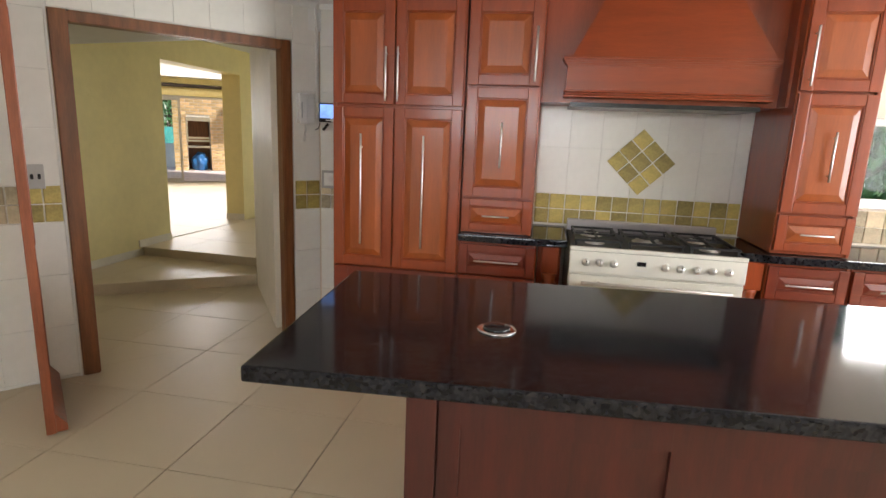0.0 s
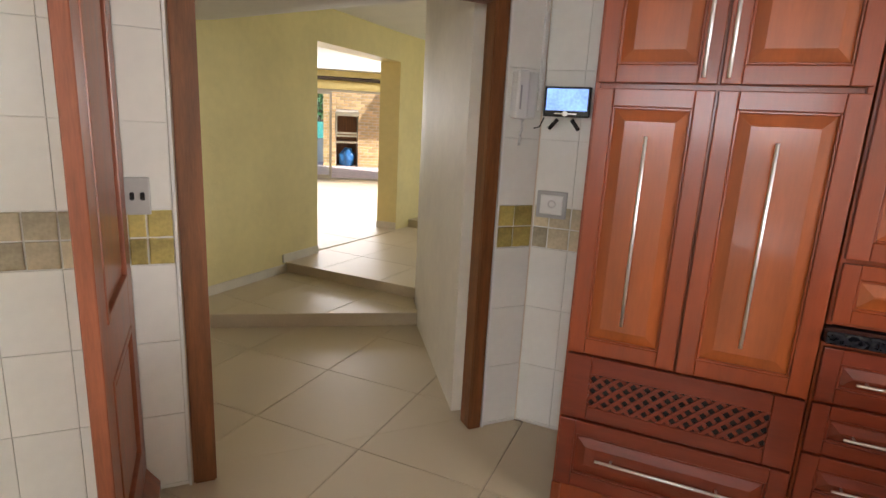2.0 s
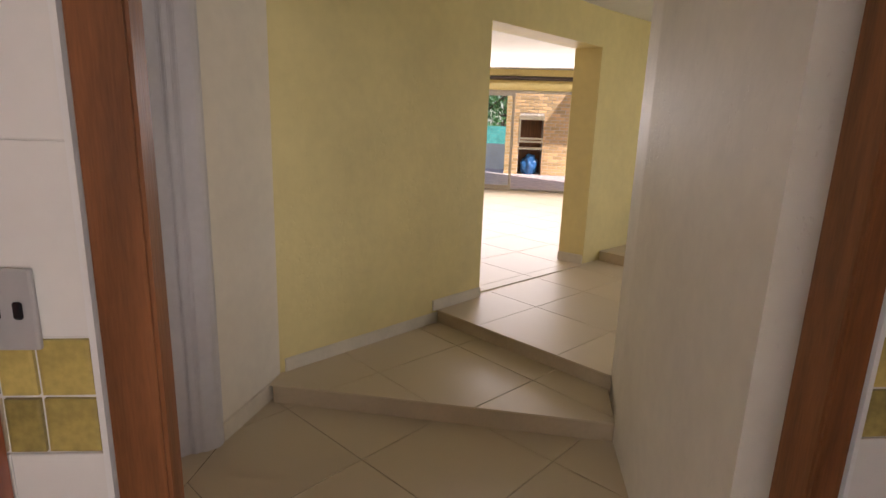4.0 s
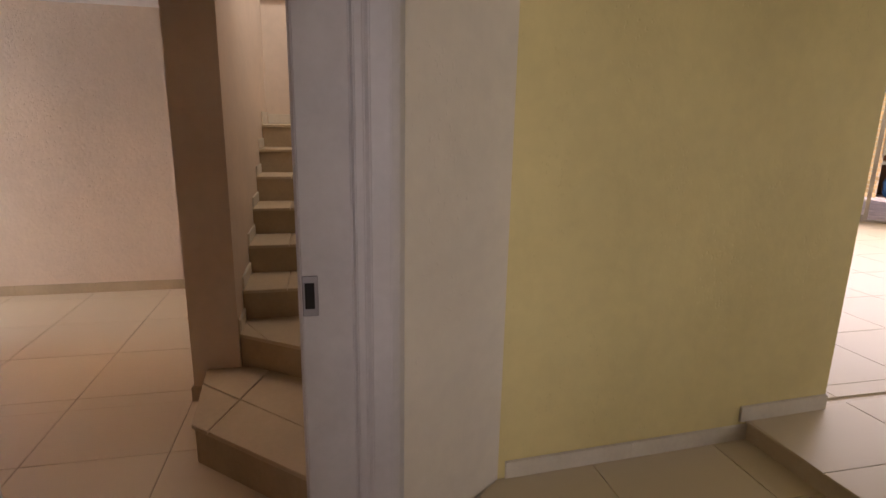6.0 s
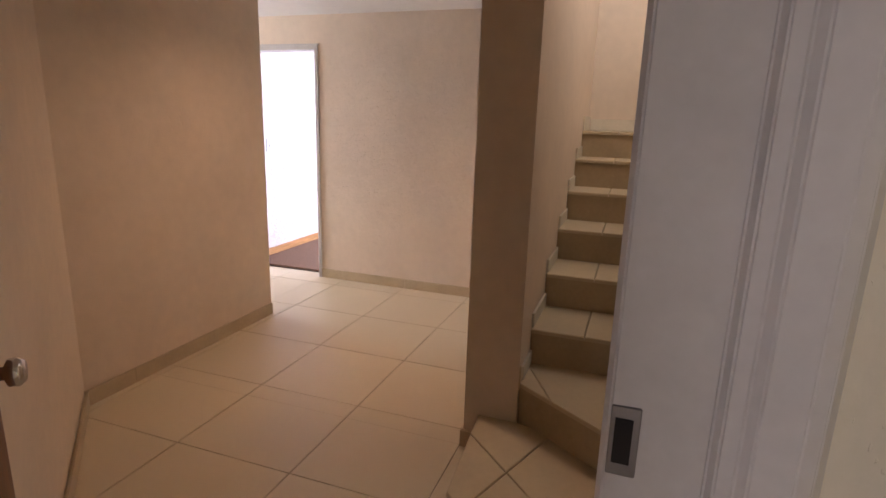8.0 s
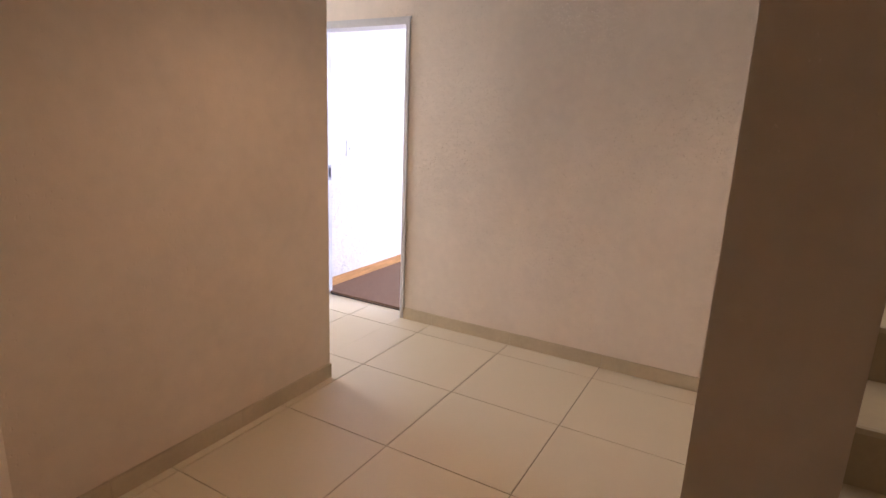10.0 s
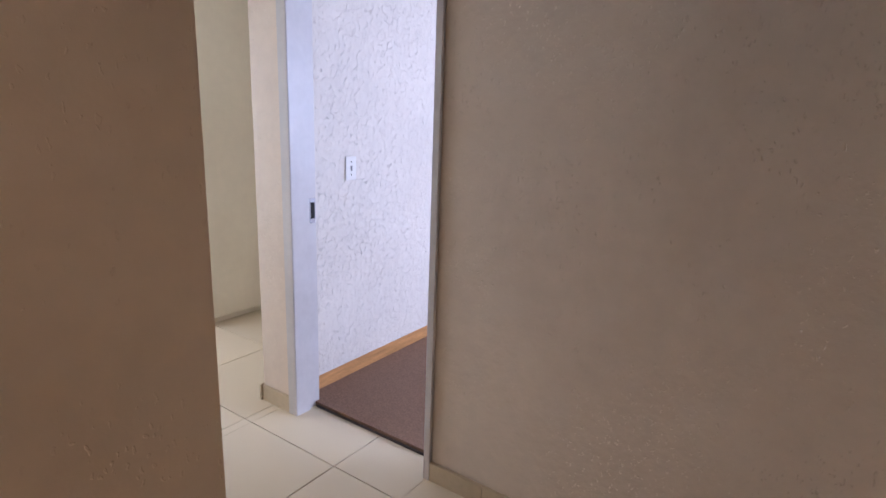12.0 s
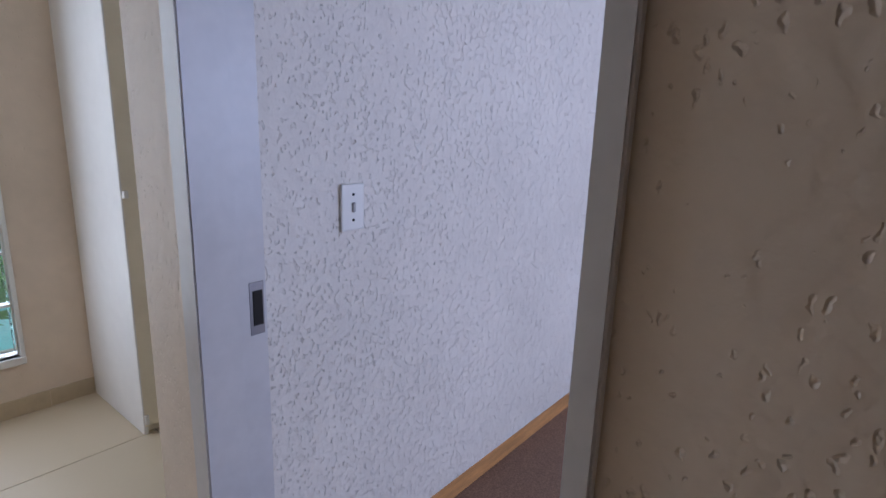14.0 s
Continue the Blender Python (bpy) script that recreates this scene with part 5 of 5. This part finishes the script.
for i in range(GC):
    for j in range(GR):
        if first is None:
            b0 = box(-GP / 2 + 0.006, GP / 2 - 0.006, -0.035, 0.035, -GP / 2 + 0.006, GP / 2 - 0.006, None, 0.008, 2)
            ob = part("glass_block", b0, M["block_glass"], gwin)
            first = ob.data
        else:
            ob = new("glass_block", first)
            ob.parent = gwin
        ob.location = (GX0 + (i + 0.5) * GP, -2.622, GZ0 + (j + 0.5) * GP)
        ob.visible_shadow = False

hd = thing("hall_door", "dark brown timber door standing open against the hall wall", "door")
hm = sl_pose(2.10, 0.215, 0.0)
part("leaf", placed(box(-0.0, -0.58, 0.0, 0.04, 0.012, 2.03, bevel=0.003), hm), M["frame_wood"], hd)
kn = part("knob", placed(lathe([(0.012, 0), (0.012, 0.03), (0.024, 0.036), (0.026, 0.05), (0.018, 0.06)], 20, None, Matrix.Translation((-0.505, 0.04, 1.02)) @ Matrix.Rotation(radians(-90), 4, "X")), hm), M["chrome"], hd, "round chrome knob", True)
for z in (0.2, 1.0, 1.75):
    part("hinge", placed(box(-0.006, 0.02, -0.03, 0.0, z, z + 0.09), hm), M["steel"], hd)

bwin = tagged(new("window_3"), label="bedroom window with a white frame", category="window", kind="structure")
m = box(-10.498, -10.45, 3.25, 3.30, 0.852, 2.098, None, 0.004)
box(-8.65, -8.602, 3.25, 3.30, 0.852, 2.098, m, 0.004)
box(-10.45, -8.65, 3.25, 3.30, 0.852, 0.90, m, 0.004)
box(-10.45, -8.65, 3.25, 3.30, 2.05, 2.098, m, 0.004)
box(-9.57, -9.53, 3.25, 3.30, 0.90, 2.05, m, 0.004)
part("window_frame", m, M["white_plastic"], bwin)

# ---- lounge: sliding doors and curtain rail ----
slide = tagged(new("door_4"), label="wide aluminium sliding doors to the patio", category="sliding door", kind="structure")


def sd_box(t0, t1, n0, n1, z0, z1, bmx=None):
    return prism([sd(t0, n0), sd(t1, n0), sd(t1, n1), sd(t0, n1)], z0, z1, bmx)


m = sd_box(-1.398, 2.698, 0.05, 0.15, 0.183, 0.215)
sd_box(-1.398, 2.698, 0.05, 0.15, 2.02, 2.068, m)
sd_box(-1.398, -1.35, 0.05, 0.15, 0.215, 2.02, m)
sd_box(2.65, 2.698, 0.05, 0.15, 0.215, 2.02, m)
part("outer_frame", m, M["alu"], slide)
for t0, t1, n0 in ((-1.35, 0.56, 0.06),):
    m = sd_box(t0, t0 + 0.04, n0, n0 + 0.035, 0.216, 2.019)
    sd_box(t1 - 0.05, t1, n0, n0 + 0.035, 0.216, 2.019, m)
    sd_box(t0 + 0.05, t1 - 0.05, n0, n0 + 0.035, 0.216, 0.28, m)
    sd_box(t0 + 0.05, t1 - 0.05, n0, n0 + 0.035, 1.965, 2.019, m)
    lf = part("sliding_leaf", m, M["alu"], slide)
    g = part("pane", sd_box(t0 + 0.05, t1 - 0.05, n0 + 0.015, n0 + 0.02, 0.28, 1.965), M["glass"], lf)
    g.visible_shadow = False

lwin = tagged(new("window_4"), label="lounge window with a white frame", category="window", kind="structure")
m = box(-1.10, -1.05, 6.602, 6.65, 0.952, 2.118, None, 0.004)
box(-1.10, -1.05, 8.55, 8.598, 0.952, 2.118, m, 0.004)
box(-1.10, -1.05, 6.65, 8.55, 0.952, 1.0, m, 0.004)
box(-1.10, -1.05, 6.65, 8.55, 2.07, 2.118, m, 0.004)
part("window_frame", m, M["white_plastic"], lwin)

rail = thing("curtain_rail", "dark wooden curtain pole over the sliding doors", "curtain rail")
a, b = sd(-1.3, -0.10), sd(2.6, -0.10)
part("pole", rod((*a, 2.275), (*b, 2.275), 0.038, 14), M["rod"], rail, smooth=True)
for t in (-1.2, 0.65, 2.5):
    a, b = sd(t, -0.10), sd(t, 0.0)
    part("bracket", rod((*a, 2.275), (*b, 2.275), 0.012), M["rod"], rail)
pel = tagged(new("pelmet"), label="pale yellow pelmet band under the ceiling", category="trim", kind="structure")
part("band", sd_box(-3.0, 3.6, -0.03, 0.0, 2.335, 2.439), M["yellow"], pel)
part("band", sd_box(-3.0, 3.6, -0.025, 0.0, 2.10, 2.20), M["yellow"], pel)

# ---- patio ----
structure("patio", prism([sd(-7, 0.21), sd(7, 0.21), sd(7, 5.6), sd(-7, 5.6)], -0.14, 0.14), M["paving"], "pinkish paved patio", "paving")

braai = thing("brick_barbecue", "built-in barbecue of yellow face bricks with a steel-lined hearth", "barbecue")
BT, BN = 0.35, 4.15      # its left end along the doors, its face beyond them


def bp(t, n):
    return sd(BT + t, BN + n)


BW, BH = 1.62, 3.0
HX0, HX1, HZ0, HZ1 = 0.36, 0.98, 0.14, 1.66
m = prism([bp(0.01, 0.01), bp(HX0, 0.01), bp(HX0, 0.8), bp(0.01, 0.8)], 0.14, BH)
prism([bp(HX1, 0.01), bp(BW - 0.01, 0.01), bp(BW - 0.01, 0.8), bp(HX1, 0.8)], 0.14, BH, m)
prism([bp(HX0, 0.01), bp(HX1, 0.01), bp(HX1, 0.8), bp(HX0, 0.8)], HZ1 + 0.02, BH, m)
prism([bp(HX0, 0.6), bp(HX1, 0.6), bp(HX1, 0.8), bp(HX0, 0.8)], 0.14, HZ1 + 0.02, m)
core = part("core", m, M["mortar"], braai)
m = prism([bp(HX0 - 0.02, -0.012), bp(HX1 + 0.02, -0.012), bp(HX1 + 0.02, 0.06), bp(HX0 - 0.02, 0.06)], HZ1 - 0.10, HZ1 + 0.02)
prism([bp(HX0 - 0.02, -0.012), bp(HX0 + 0.03, -0.012), bp(HX0 + 0.03, 0.06), bp(HX0 - 0.02, 0.06)], 0.98, HZ1 - 0.10, m)
part("hood_plate", m, M["steel"], braai, "grey steel hood plate")
part("hearth_lining", prism([bp(HX0 + 0.02, 0.55), bp(HX1 - 0.02, 0.55), bp(HX1 - 0.02, 0.6), bp(HX0 + 0.02, 0.6)], 0.16, HZ1 - 0.05), M["frame_wood"], braai, "rusty soot-stained lining")
for z in (0.80, 0.98, 1.06):
    part("shelf", prism([bp(HX0, -0.02), bp(HX1, -0.02), bp(HX1, 0.5 if z < 0.9 else 0.03), bp(HX0, 0.5 if z < 0.9 else 0.03)], z, z + 0.05), M["steel"], braai)
# face bricks in running bond
brick_mesh = {}
LB, HB, JB = 0.222, 0.073, 0.011
row, z = 0, 0.15
while z < 2.25:
    t = -(LB + JB) / 2 * (row % 2)
    while t < BW:
        t0, t1 = max(t, 0.0), min(t + LB, BW)
        spans = [(t0, t1)]
        if z < HZ1 + 0.02:
            spans = [(t0, min(t1, HX0)), (max(t0, HX1), t1)]
        for s0, s1 in spans:
            if s1 - s0 > 0.03:
                key = round(s1 - s0, 3)
                if key not in brick_mesh:
                    ob = part("brick", box(0, key, -0.004, 0.08, 0, HB, None, 0.004), M["brick"], core)
                    brick_mesh[key] = ob.data
                else:
                    ob = new("brick", brick_mesh[key])
                    ob.parent = core
                p = bp(s0, random.uniform(-0.003, 0.003))
                ob.location = (p[0], p[1], z)
                ob.rotation_euler = (0, 0, math.atan2(SE_.y, SE_.x))
        t += LB + JB
    z += HB + JB
    row += 1

bag = thing("plastic_bag", "crumpled blue plastic bag under the hearth shelf", "bag")
bmx = bmesh.new()
bmesh.ops.create_icosphere(bmx, subdivisions=4, radius=0.26)
for vv in bmx.verts:
    k = 1 + 0.30 * noise.noise(vv.co * 7) + 0.14 * noise.noise(vv.co * 19)
    vv.co = Vector((vv.co.x * k * 0.85, vv.co.y * k * 0.75, max(-0.22, vv.co.z * k * 1.15)))
cx_, cy_ = bp(0.68, 0.22)
bmx.transform(Matrix.Translation((cx_, cy_, 0.365)))
part("bag_body", bmx, M["blue_bag"], bag, smooth=True)

pw = tagged(new("patio_wall"), label="cream painted patio wall beside the barbecue", category="wall", kind="structure")
part("wall_panel", prism([bp(BW + 0.02, 0.25), bp(BW + 1.6, 0.25), bp(BW + 1.6, 0.45), bp(BW + 0.02, 0.45)], 0.14, 2.3), M["yellow"], pw)
part("white_post", prism([bp(BW + 0.62, 0.1), bp(BW + 0.72, 0.1), bp(BW + 0.72, 0.24), bp(BW + 0.62, 0.24)], 0.14, 2.3), M["white_wall"], pw)
part("eave", prism([bp(BW - 0.05, -0.6), bp(BW + 3.0, -0.6), bp(BW + 3.0, 0.6), bp(BW - 0.05, 0.6)], 2.24, 2.36), M["white_wall"], pw)
gw = tagged(new("garden_wall"), label="low white garden wall in full sun", category="wall", kind="structure")
part("wall_panel", prism([bp(-7.0, 1.5), bp(0.0, 1.5), bp(0.0, 1.7), bp(-7.0, 1.7)], -0.15, 0.86), M["white_wall"], gw)
fence = thing("shade_net_fence", "turquoise shade net stretched along the garden", "fence")
m = prism([bp(-7.0, 4.0), bp(0.2, 4.0), bp(0.2, 4.02), bp(-7.0, 4.02)], -0.15, 1.35)
part("net", m, M["mesh"], fence)
for k in range(4):
    p = bp(-6.5 + 2.1 * k, 4.05)
    part("post", rod((*p, -0.15), (*p, 1.5), 0.03), M["bark"], fence)


def tree(x, y, h, crown, seed):
    rnd = random.Random(seed)
    tr = thing("tree", "leafy green garden tree behind the patio", "tree", group="garden trees")
    bmt = tube([(x, y, -0.2), (x + 0.06, y, h * 0.3), (x - 0.04, y + 0.05, h * 0.55), (x, y, h * 0.8)], 0.11, 10)
    for k in range(6):
        a = k * 1.1 + rnd.random()
        z0 = h * rnd.uniform(0.3, 0.6)
        join_bm(bmt, tube([(x, y, z0), (x + 0.5 * math.cos(a), y + 0.5 * math.sin(a), z0 + 0.4), (x + 1.1 * math.cos(a), y + 1.1 * math.sin(a), z0 + 0.9)], 0.035, 6))
    part("trunk", bmt, M["bark"], tr)
    verts, faces = [], []
    for k in range(2600):
        d = Vector((rnd.gauss(0, 1), rnd.gauss(0, 1), rnd.gauss(0, 1))).normalized() * crown * rnd.random() ** 0.4
        lump = 1 + 0.35 * noise.noise(d * 1.6 + Vector((seed, 0, 0)))
        c = Vector((x, y, h * 0.62)) + Vector((d.x * lump, d.y * lump, d.z * 0.85 * lump))
        if noise.noise(c * 1.9) < -0.22:
            continue
        q = Euler((rnd.uniform(0, 6), rnd.uniform(0, 6), rnd.uniform(0, 6))).to_matrix()
        s = rnd.uniform(0.05, 0.10)
        i = len(verts)
        for p in ((-s, 0, 0), (0, -s * 0.45, 0.01), (s, 0, 0), (0, s * 0.45, 0.01)):
            verts.append(c + q @ Vector(p))
        faces.append((i, i + 1, i + 2, i + 3))
    me = bpy.data.meshes.new("crown")
    me.from_pydata(verts, [], faces)
    me.materials.append(M["leaf"])
    cr = new("crown", me)
    cr.parent = tr


for k, (t, n, h, c) in enumerate(((-1.2, 6.2, 3.4, 1.7), (-3.6, 7.0, 3.8, 1.9), (-0.2, 8.5, 4.4, 2.1), (-5.8, 6.0, 3.2, 1.6))):
    p = bp(t, n)
    tree(p[0], p[1], h, c, 11 + k)
# added self-glowing sheet; stands in for the daylight behind the glass blocks
structure("backdrop", box(-16, 4, -9.2, -9.0, -0.15, 5.0), M["backdrop_glow"], "plain white sheet glowing in place of a bright garden", "backdrop")
structure("water", box(-8.6, -5.4, -4.3, -3.0, -0.152, -0.06), M["pool"], "turquoise pool cover outside the glass blocks", "pool")
for k, (x, y) in enumerate(((-7.6, -5.0), (-6.5, -5.2), (-8.6, -5.1), (-7.1, -5.6))):
    rnd = random.Random(60 + k)
    sh = thing("shrub", "leafy green shrub outside the glass blocks", "shrub", group="shrubs outside the glass blocks")
    bms = tube([(x, y, -0.15), (x + 0.03, y, 0.2), (x, y, 0.45)], 0.03, 6)
    part("stem", bms, M["bark"], sh)
    verts, faces = [], []
    for q in range(700):
        d = Vector((rnd.gauss(0, 0.22), rnd.gauss(0, 0.2), rnd.gauss(0, 0.22)))
        c = Vector((x, y, 0.55)) + d
        e = Euler((rnd.uniform(0, 6), rnd.uniform(0, 6), rnd.uniform(0, 6))).to_matrix()
        i = len(verts)
        for p in ((-0.06, 0, 0), (0, -0.02, 0.01), (0.06, 0, 0), (0, 0.02, 0.01)):
            verts.append(c + e @ Vector(p))
        faces.append((i, i + 1, i + 2, i + 3))
    me = bpy.data.meshes.new("leaves")
    me.from_pydata(verts, [], faces)
    me.materials.append(M["leaf"])
    new("leaves", me).parent = sh
for k, (x, y) in enumerate(((2.3, 6.2), (3.4, 7.0))):
    tree(x, y, 2.6, 1.4, 31 + k)

# ---- tile pieces: walls ----


def tile_rect(parent, m, x0, x1, z0, z1, mat, cache, gap=0.0015, thick=0.008, rough=0.0):
    """One wall tile on the plane y = 0 of m, looking along -y."""
    w, h = x1 - x0 - gap, z1 - z0 - gap
    if w < 0.012 or h < 0.012:
        return
    key = (round(w, 3), round(h, 3), mat)
    if key not in cache:
        b = prism([(-w / 2, -thick + 0.0015), (w / 2, -thick + 0.0015), (w / 2, 0.001), (-w / 2, 0.001)], -h / 2, h / 2)
        e = 0.0012 if rough == 0 else 0.005
        b2 = [b.verts.new(p) for p in ((-w / 2 + e, -thick, -h / 2 + e), (w / 2 - e, -thick, -h / 2 + e), (w / 2 - e, -thick, h / 2 - e), (-w / 2 + e, -thick, h / 2 - e))]
        fr_ = [vv for vv in b.verts if abs(vv.co.y - (-thick + 0.0015)) < 1e-6 and vv not in b2]
        fr_.sort(key=lambda vv: math.atan2(vv.co.z, vv.co.x))
        b2.sort(key=lambda vv: math.atan2(vv.co.z, vv.co.x))
        for f in [f for f in b.faces if all(vv in fr_ for vv in f.verts)]:
            b.faces.remove(f)
        for k in range(4):
            b.faces.new((fr_[k], fr_[(k + 1) % 4], b2[(k + 1) % 4], b2[k]))
        b.faces.new(b2)
        ob = part("tile", b, M[mat], parent)
        cache[key] = ob.data
    else:
        ob = new("tile", cache[key])
        ob.parent = parent
    ob.matrix_world = m @ Matrix.Translation(((x0 + x1) / 2, 0, (z0 + z1) / 2)) @ (Matrix.Rotation(rough * random.uniform(-1, 1), 4, "Y") if rough else Matrix.Identity(4))


WROWS = [0.006, 0.02, 0.32, 0.62, 0.915, "band", 1.117, 1.417, 1.717, 2.017, H - 0.002]


def tile_wall(parent, m, x0, x1, start, band_mat, skip=None, zmin=0.0):
    """White wall tiles 0.2 by 0.3 m in upright courses, with a band of two rows of small stone tiles."""
    cache = {}
    band = False
    for a, b in zip(WROWS, WROWS[1:]):
        if a == "band" or b == "band":
            continue
        if b <= zmin:
            continue
        x = start
        while x < x1:
            a0, b0 = max(x, x0), min(x + 0.2, x1)
            if b0 > a0 and not (skip and skip(a0, b0, a, b)):
                tile_rect(parent, m, a0, b0, max(a, zmin), b, "wall_tile", cache)
            x += 0.2
    for r in range(2):
        x = start
        while x < x1:
            a0, b0 = max(x, x0), min(x + 0.1, x1)
            if b0 - a0 > 0.015 and not (skip and skip(a0, b0, 0.916 + r * 0.1, 1.016 + r * 0.1)):
                tile_rect(parent, m, a0, b0, 0.916 + r * 0.1, 1.016 + r * 0.1, band_mat, cache, 0.007, 0.0095, 0.02)
            x += 0.1


# slanted wall, in a frame whose x grows towards the corner
structure("tile_backing", prism([sl(0.0, 0.003), sl(KD0 - 0.014, 0.003), sl(KD0 - 0.014, 0.0065), sl(0.0, 0.0065)], 0, H), M["light_grout"], "grout behind the kitchen wall tiles", "wall")
ms = sl_pose(0.0, 0.004, 0.0)
tile_wall(wall_slanted, ms, -KD0 + 0.015, -0.002, -0.2, "ochre_tile")
structure("tile_backing", prism([sl(KD1 + 0.014, 0.003), sl(3.2, 0.003), sl(3.2, 0.0065), sl(KD1 + 0.014, 0.0065)], 0, H), M["light_grout"], "grout behind the kitchen wall tiles", "wall")
tile_wall(wall_slanted, ms, -1.66, -KD1 - 0.015, -1.70, "ochre_tile")
tile_wall(wall_slanted, ms, -3.0, -1.66, -3.06, "buff_tile")
structure("tile_backing", prism([sl(KD0 - 0.014, 0.003), sl(KD1 + 0.014, 0.003), sl(KD1 + 0.014, 0.0065), sl(KD0 - 0.014, 0.0065)], KDH, H), M["light_grout"], "grout behind the kitchen wall tiles", "wall")
cache_ = {}
x = -KD1
while x < -KD0:
    tile_rect(wall_slanted, ms, x, min(x + 0.2, -KD0), KDH + 0.004, H - 0.002, "wall_tile", cache_)
    x += 0.2

# stove wall
mw = Matrix.Translation((0, 3.606, 0))
structure("tile_backing", box(-1.64, 1.745, 3.6045, 3.609, 0, H - 0.001), M["light_grout"], "grout behind the kitchen wall tiles", "wall")
tile_wall(wall_stove, mw, -1.638, -1.34, -1.665, "buff_tile")
DX, DZ = 0.515, 1.342

tile_wall(wall_stove, mw, -0.13, 1.14, -0.135, "ochre_tile", None, 0.906)
tile_wall(wall_stove, mw, 1.535, 1.745, 1.535, "buff_tile", None, 0.906)
cache_ = {}
for r in range(2):
    for k in range(12):
        tile_rect(wall_stove, mw, 1.75 + k * 0.1, 1.85 + k * 0.1, 0.916 + r * 0.1, 1.016 + r * 0.1, "buff_tile", cache_, 0.005, 0.0095, 0.02)
dia = thing("tile_diamond", "diamond of nine ochre stone tiles over the cooker", "tile motif")
cd = {}
md = Matrix.Translation((DX, 3.5975, DZ)) @ Matrix.Rotation(radians(45), 4, "Y")
part("bed", placed(box(-0.151, 0.151, -0.0005, 0.006, -0.151, 0.151), md), M["light_grout"], dia)
for i in range(3):
    for j in range(3):
        tile_rect(dia, md, -0.15 + i * 0.1, -0.05 + i * 0.1, -0.15 + j * 0.1, -0.05 + j * 0.1, "ochre_tile", cd, 0.008, 0.008, 0.015)

# ---- tile pieces: floors ----
KO, HO = (-2.2, 3.0), (-5.34, 1.0)
near_kitchen = [(-3.4, 0.0), (1.2, 0.0), (1.2, 3.62), (-1.6, 3.62), sl(0.2, 0.10), sl(2.45, 0.10)]
tile_field(floor_main, KO, 0.6, near_kitchen, 0.0, M["floor_tile"])
rest = [(-4.2, -3.0), (4.0, -3.0), (4.0, 0.0), (-4.2, 0.0)]
tile_field(floor_main, KO, 0.6, rest, 0.0, M["floor_tile"])
tile_field(floor_main, KO, 0.6, [(1.2, 0.0), (4.0, 0.0), (4.0, 3.62), (1.2, 3.62)], 0.0, M["floor_tile"])
SEAM = (-4.16, 3.45), sl(1.95, 0.10)      # where the hall's tile grid meets the lobby's
SEAM_END = [b + 0.093 * (b - a) for a, b in zip(*SEAM)]
tile_field(floor_main, KO, 0.6, [turned(SEAM_END), sl(-0.12, 0.10), (-2.64, 4.60), turned(SEAM[0])], 0.0, M["floor_tile"])
tile_field(floor_hall, HO, 0.6, [sl(4.7, 0.10), sl(1.95, 0.10), (-4.19, 3.47), (-5.215, 3.47), (-5.215, 0.2)], 0.0, M["floor_tile"])
tile_field(floor_hall, HO, 0.6, [(-7.43, 0.15), (-5.215, 0.15), (-5.215, 2.22), (-7.43, 2.22)], 0.0, M["floor_tile"])
tile_field(floor_hall, HO, 0.6, [(-7.43, -0.75), (-6.2, -0.75), (-6.2, 0.15), (-7.43, 0.15)], 0.0, M["floor_tile"])
tile_field(floor_hall, HO, 0.6, [(-9.0, -2.60), (-6.2, -2.60), (-6.2, -0.75), (-9.0, -0.75)], 0.0, M["floor_tile"])
tile_field(step_1, (-2.62, 3.97), 0.6, [(-4.06, 3.452), (-2.695, 4.528), (-2.90, 4.80), (-4.225, 4.745), (-4.145, 3.55)], 0.10, M["floor_tile"])
tile_field(floor_lounge, (-2.62, 4.75), 0.6, [(-4.24, 4.735), (-2.90, 4.79), (-2.2, 5.1), (-2.2, 6.95), (-4.31, 6.95)], 0.19, M["floor_tile"])
tile_field(floor_lounge, (-2.62, 4.75), 0.6, [(-4.31, 5.0), (-4.31, 9.8), (-7.5, 10.9), sd(-1.0, 0.04), (-7.2, 6.5)], 0.19, M["floor_tile"])

# ---- the turned rooms ----
KITCHEN = ("wall_slanted", "wall_stove", "wall_kitchen", "ceiling_kitchen", "ground", "pantry_cabinet", "counter_wall_cabinet", "drawer_base_cabinet",
           "countertop", "pilaster", "cooker_hood", "trim", "range_cooker", "island_cabinet", "island_worktop", "popup_socket", "coving", "wooden_door", "switch_plate",
           "intercom_phone", "cable_conduit", "monitor", "wall_socket", "window_1", "door_1", "tile_backing", "tile_diamond")
for ob in scene.objects:
    if ob.parent is None and ob.type in ("MESH", "EMPTY") and ob.name not in ("roof", "floor") and not ob.name.startswith(KITCHEN):
        ob.matrix_basis = TURN @ ob.matrix_basis
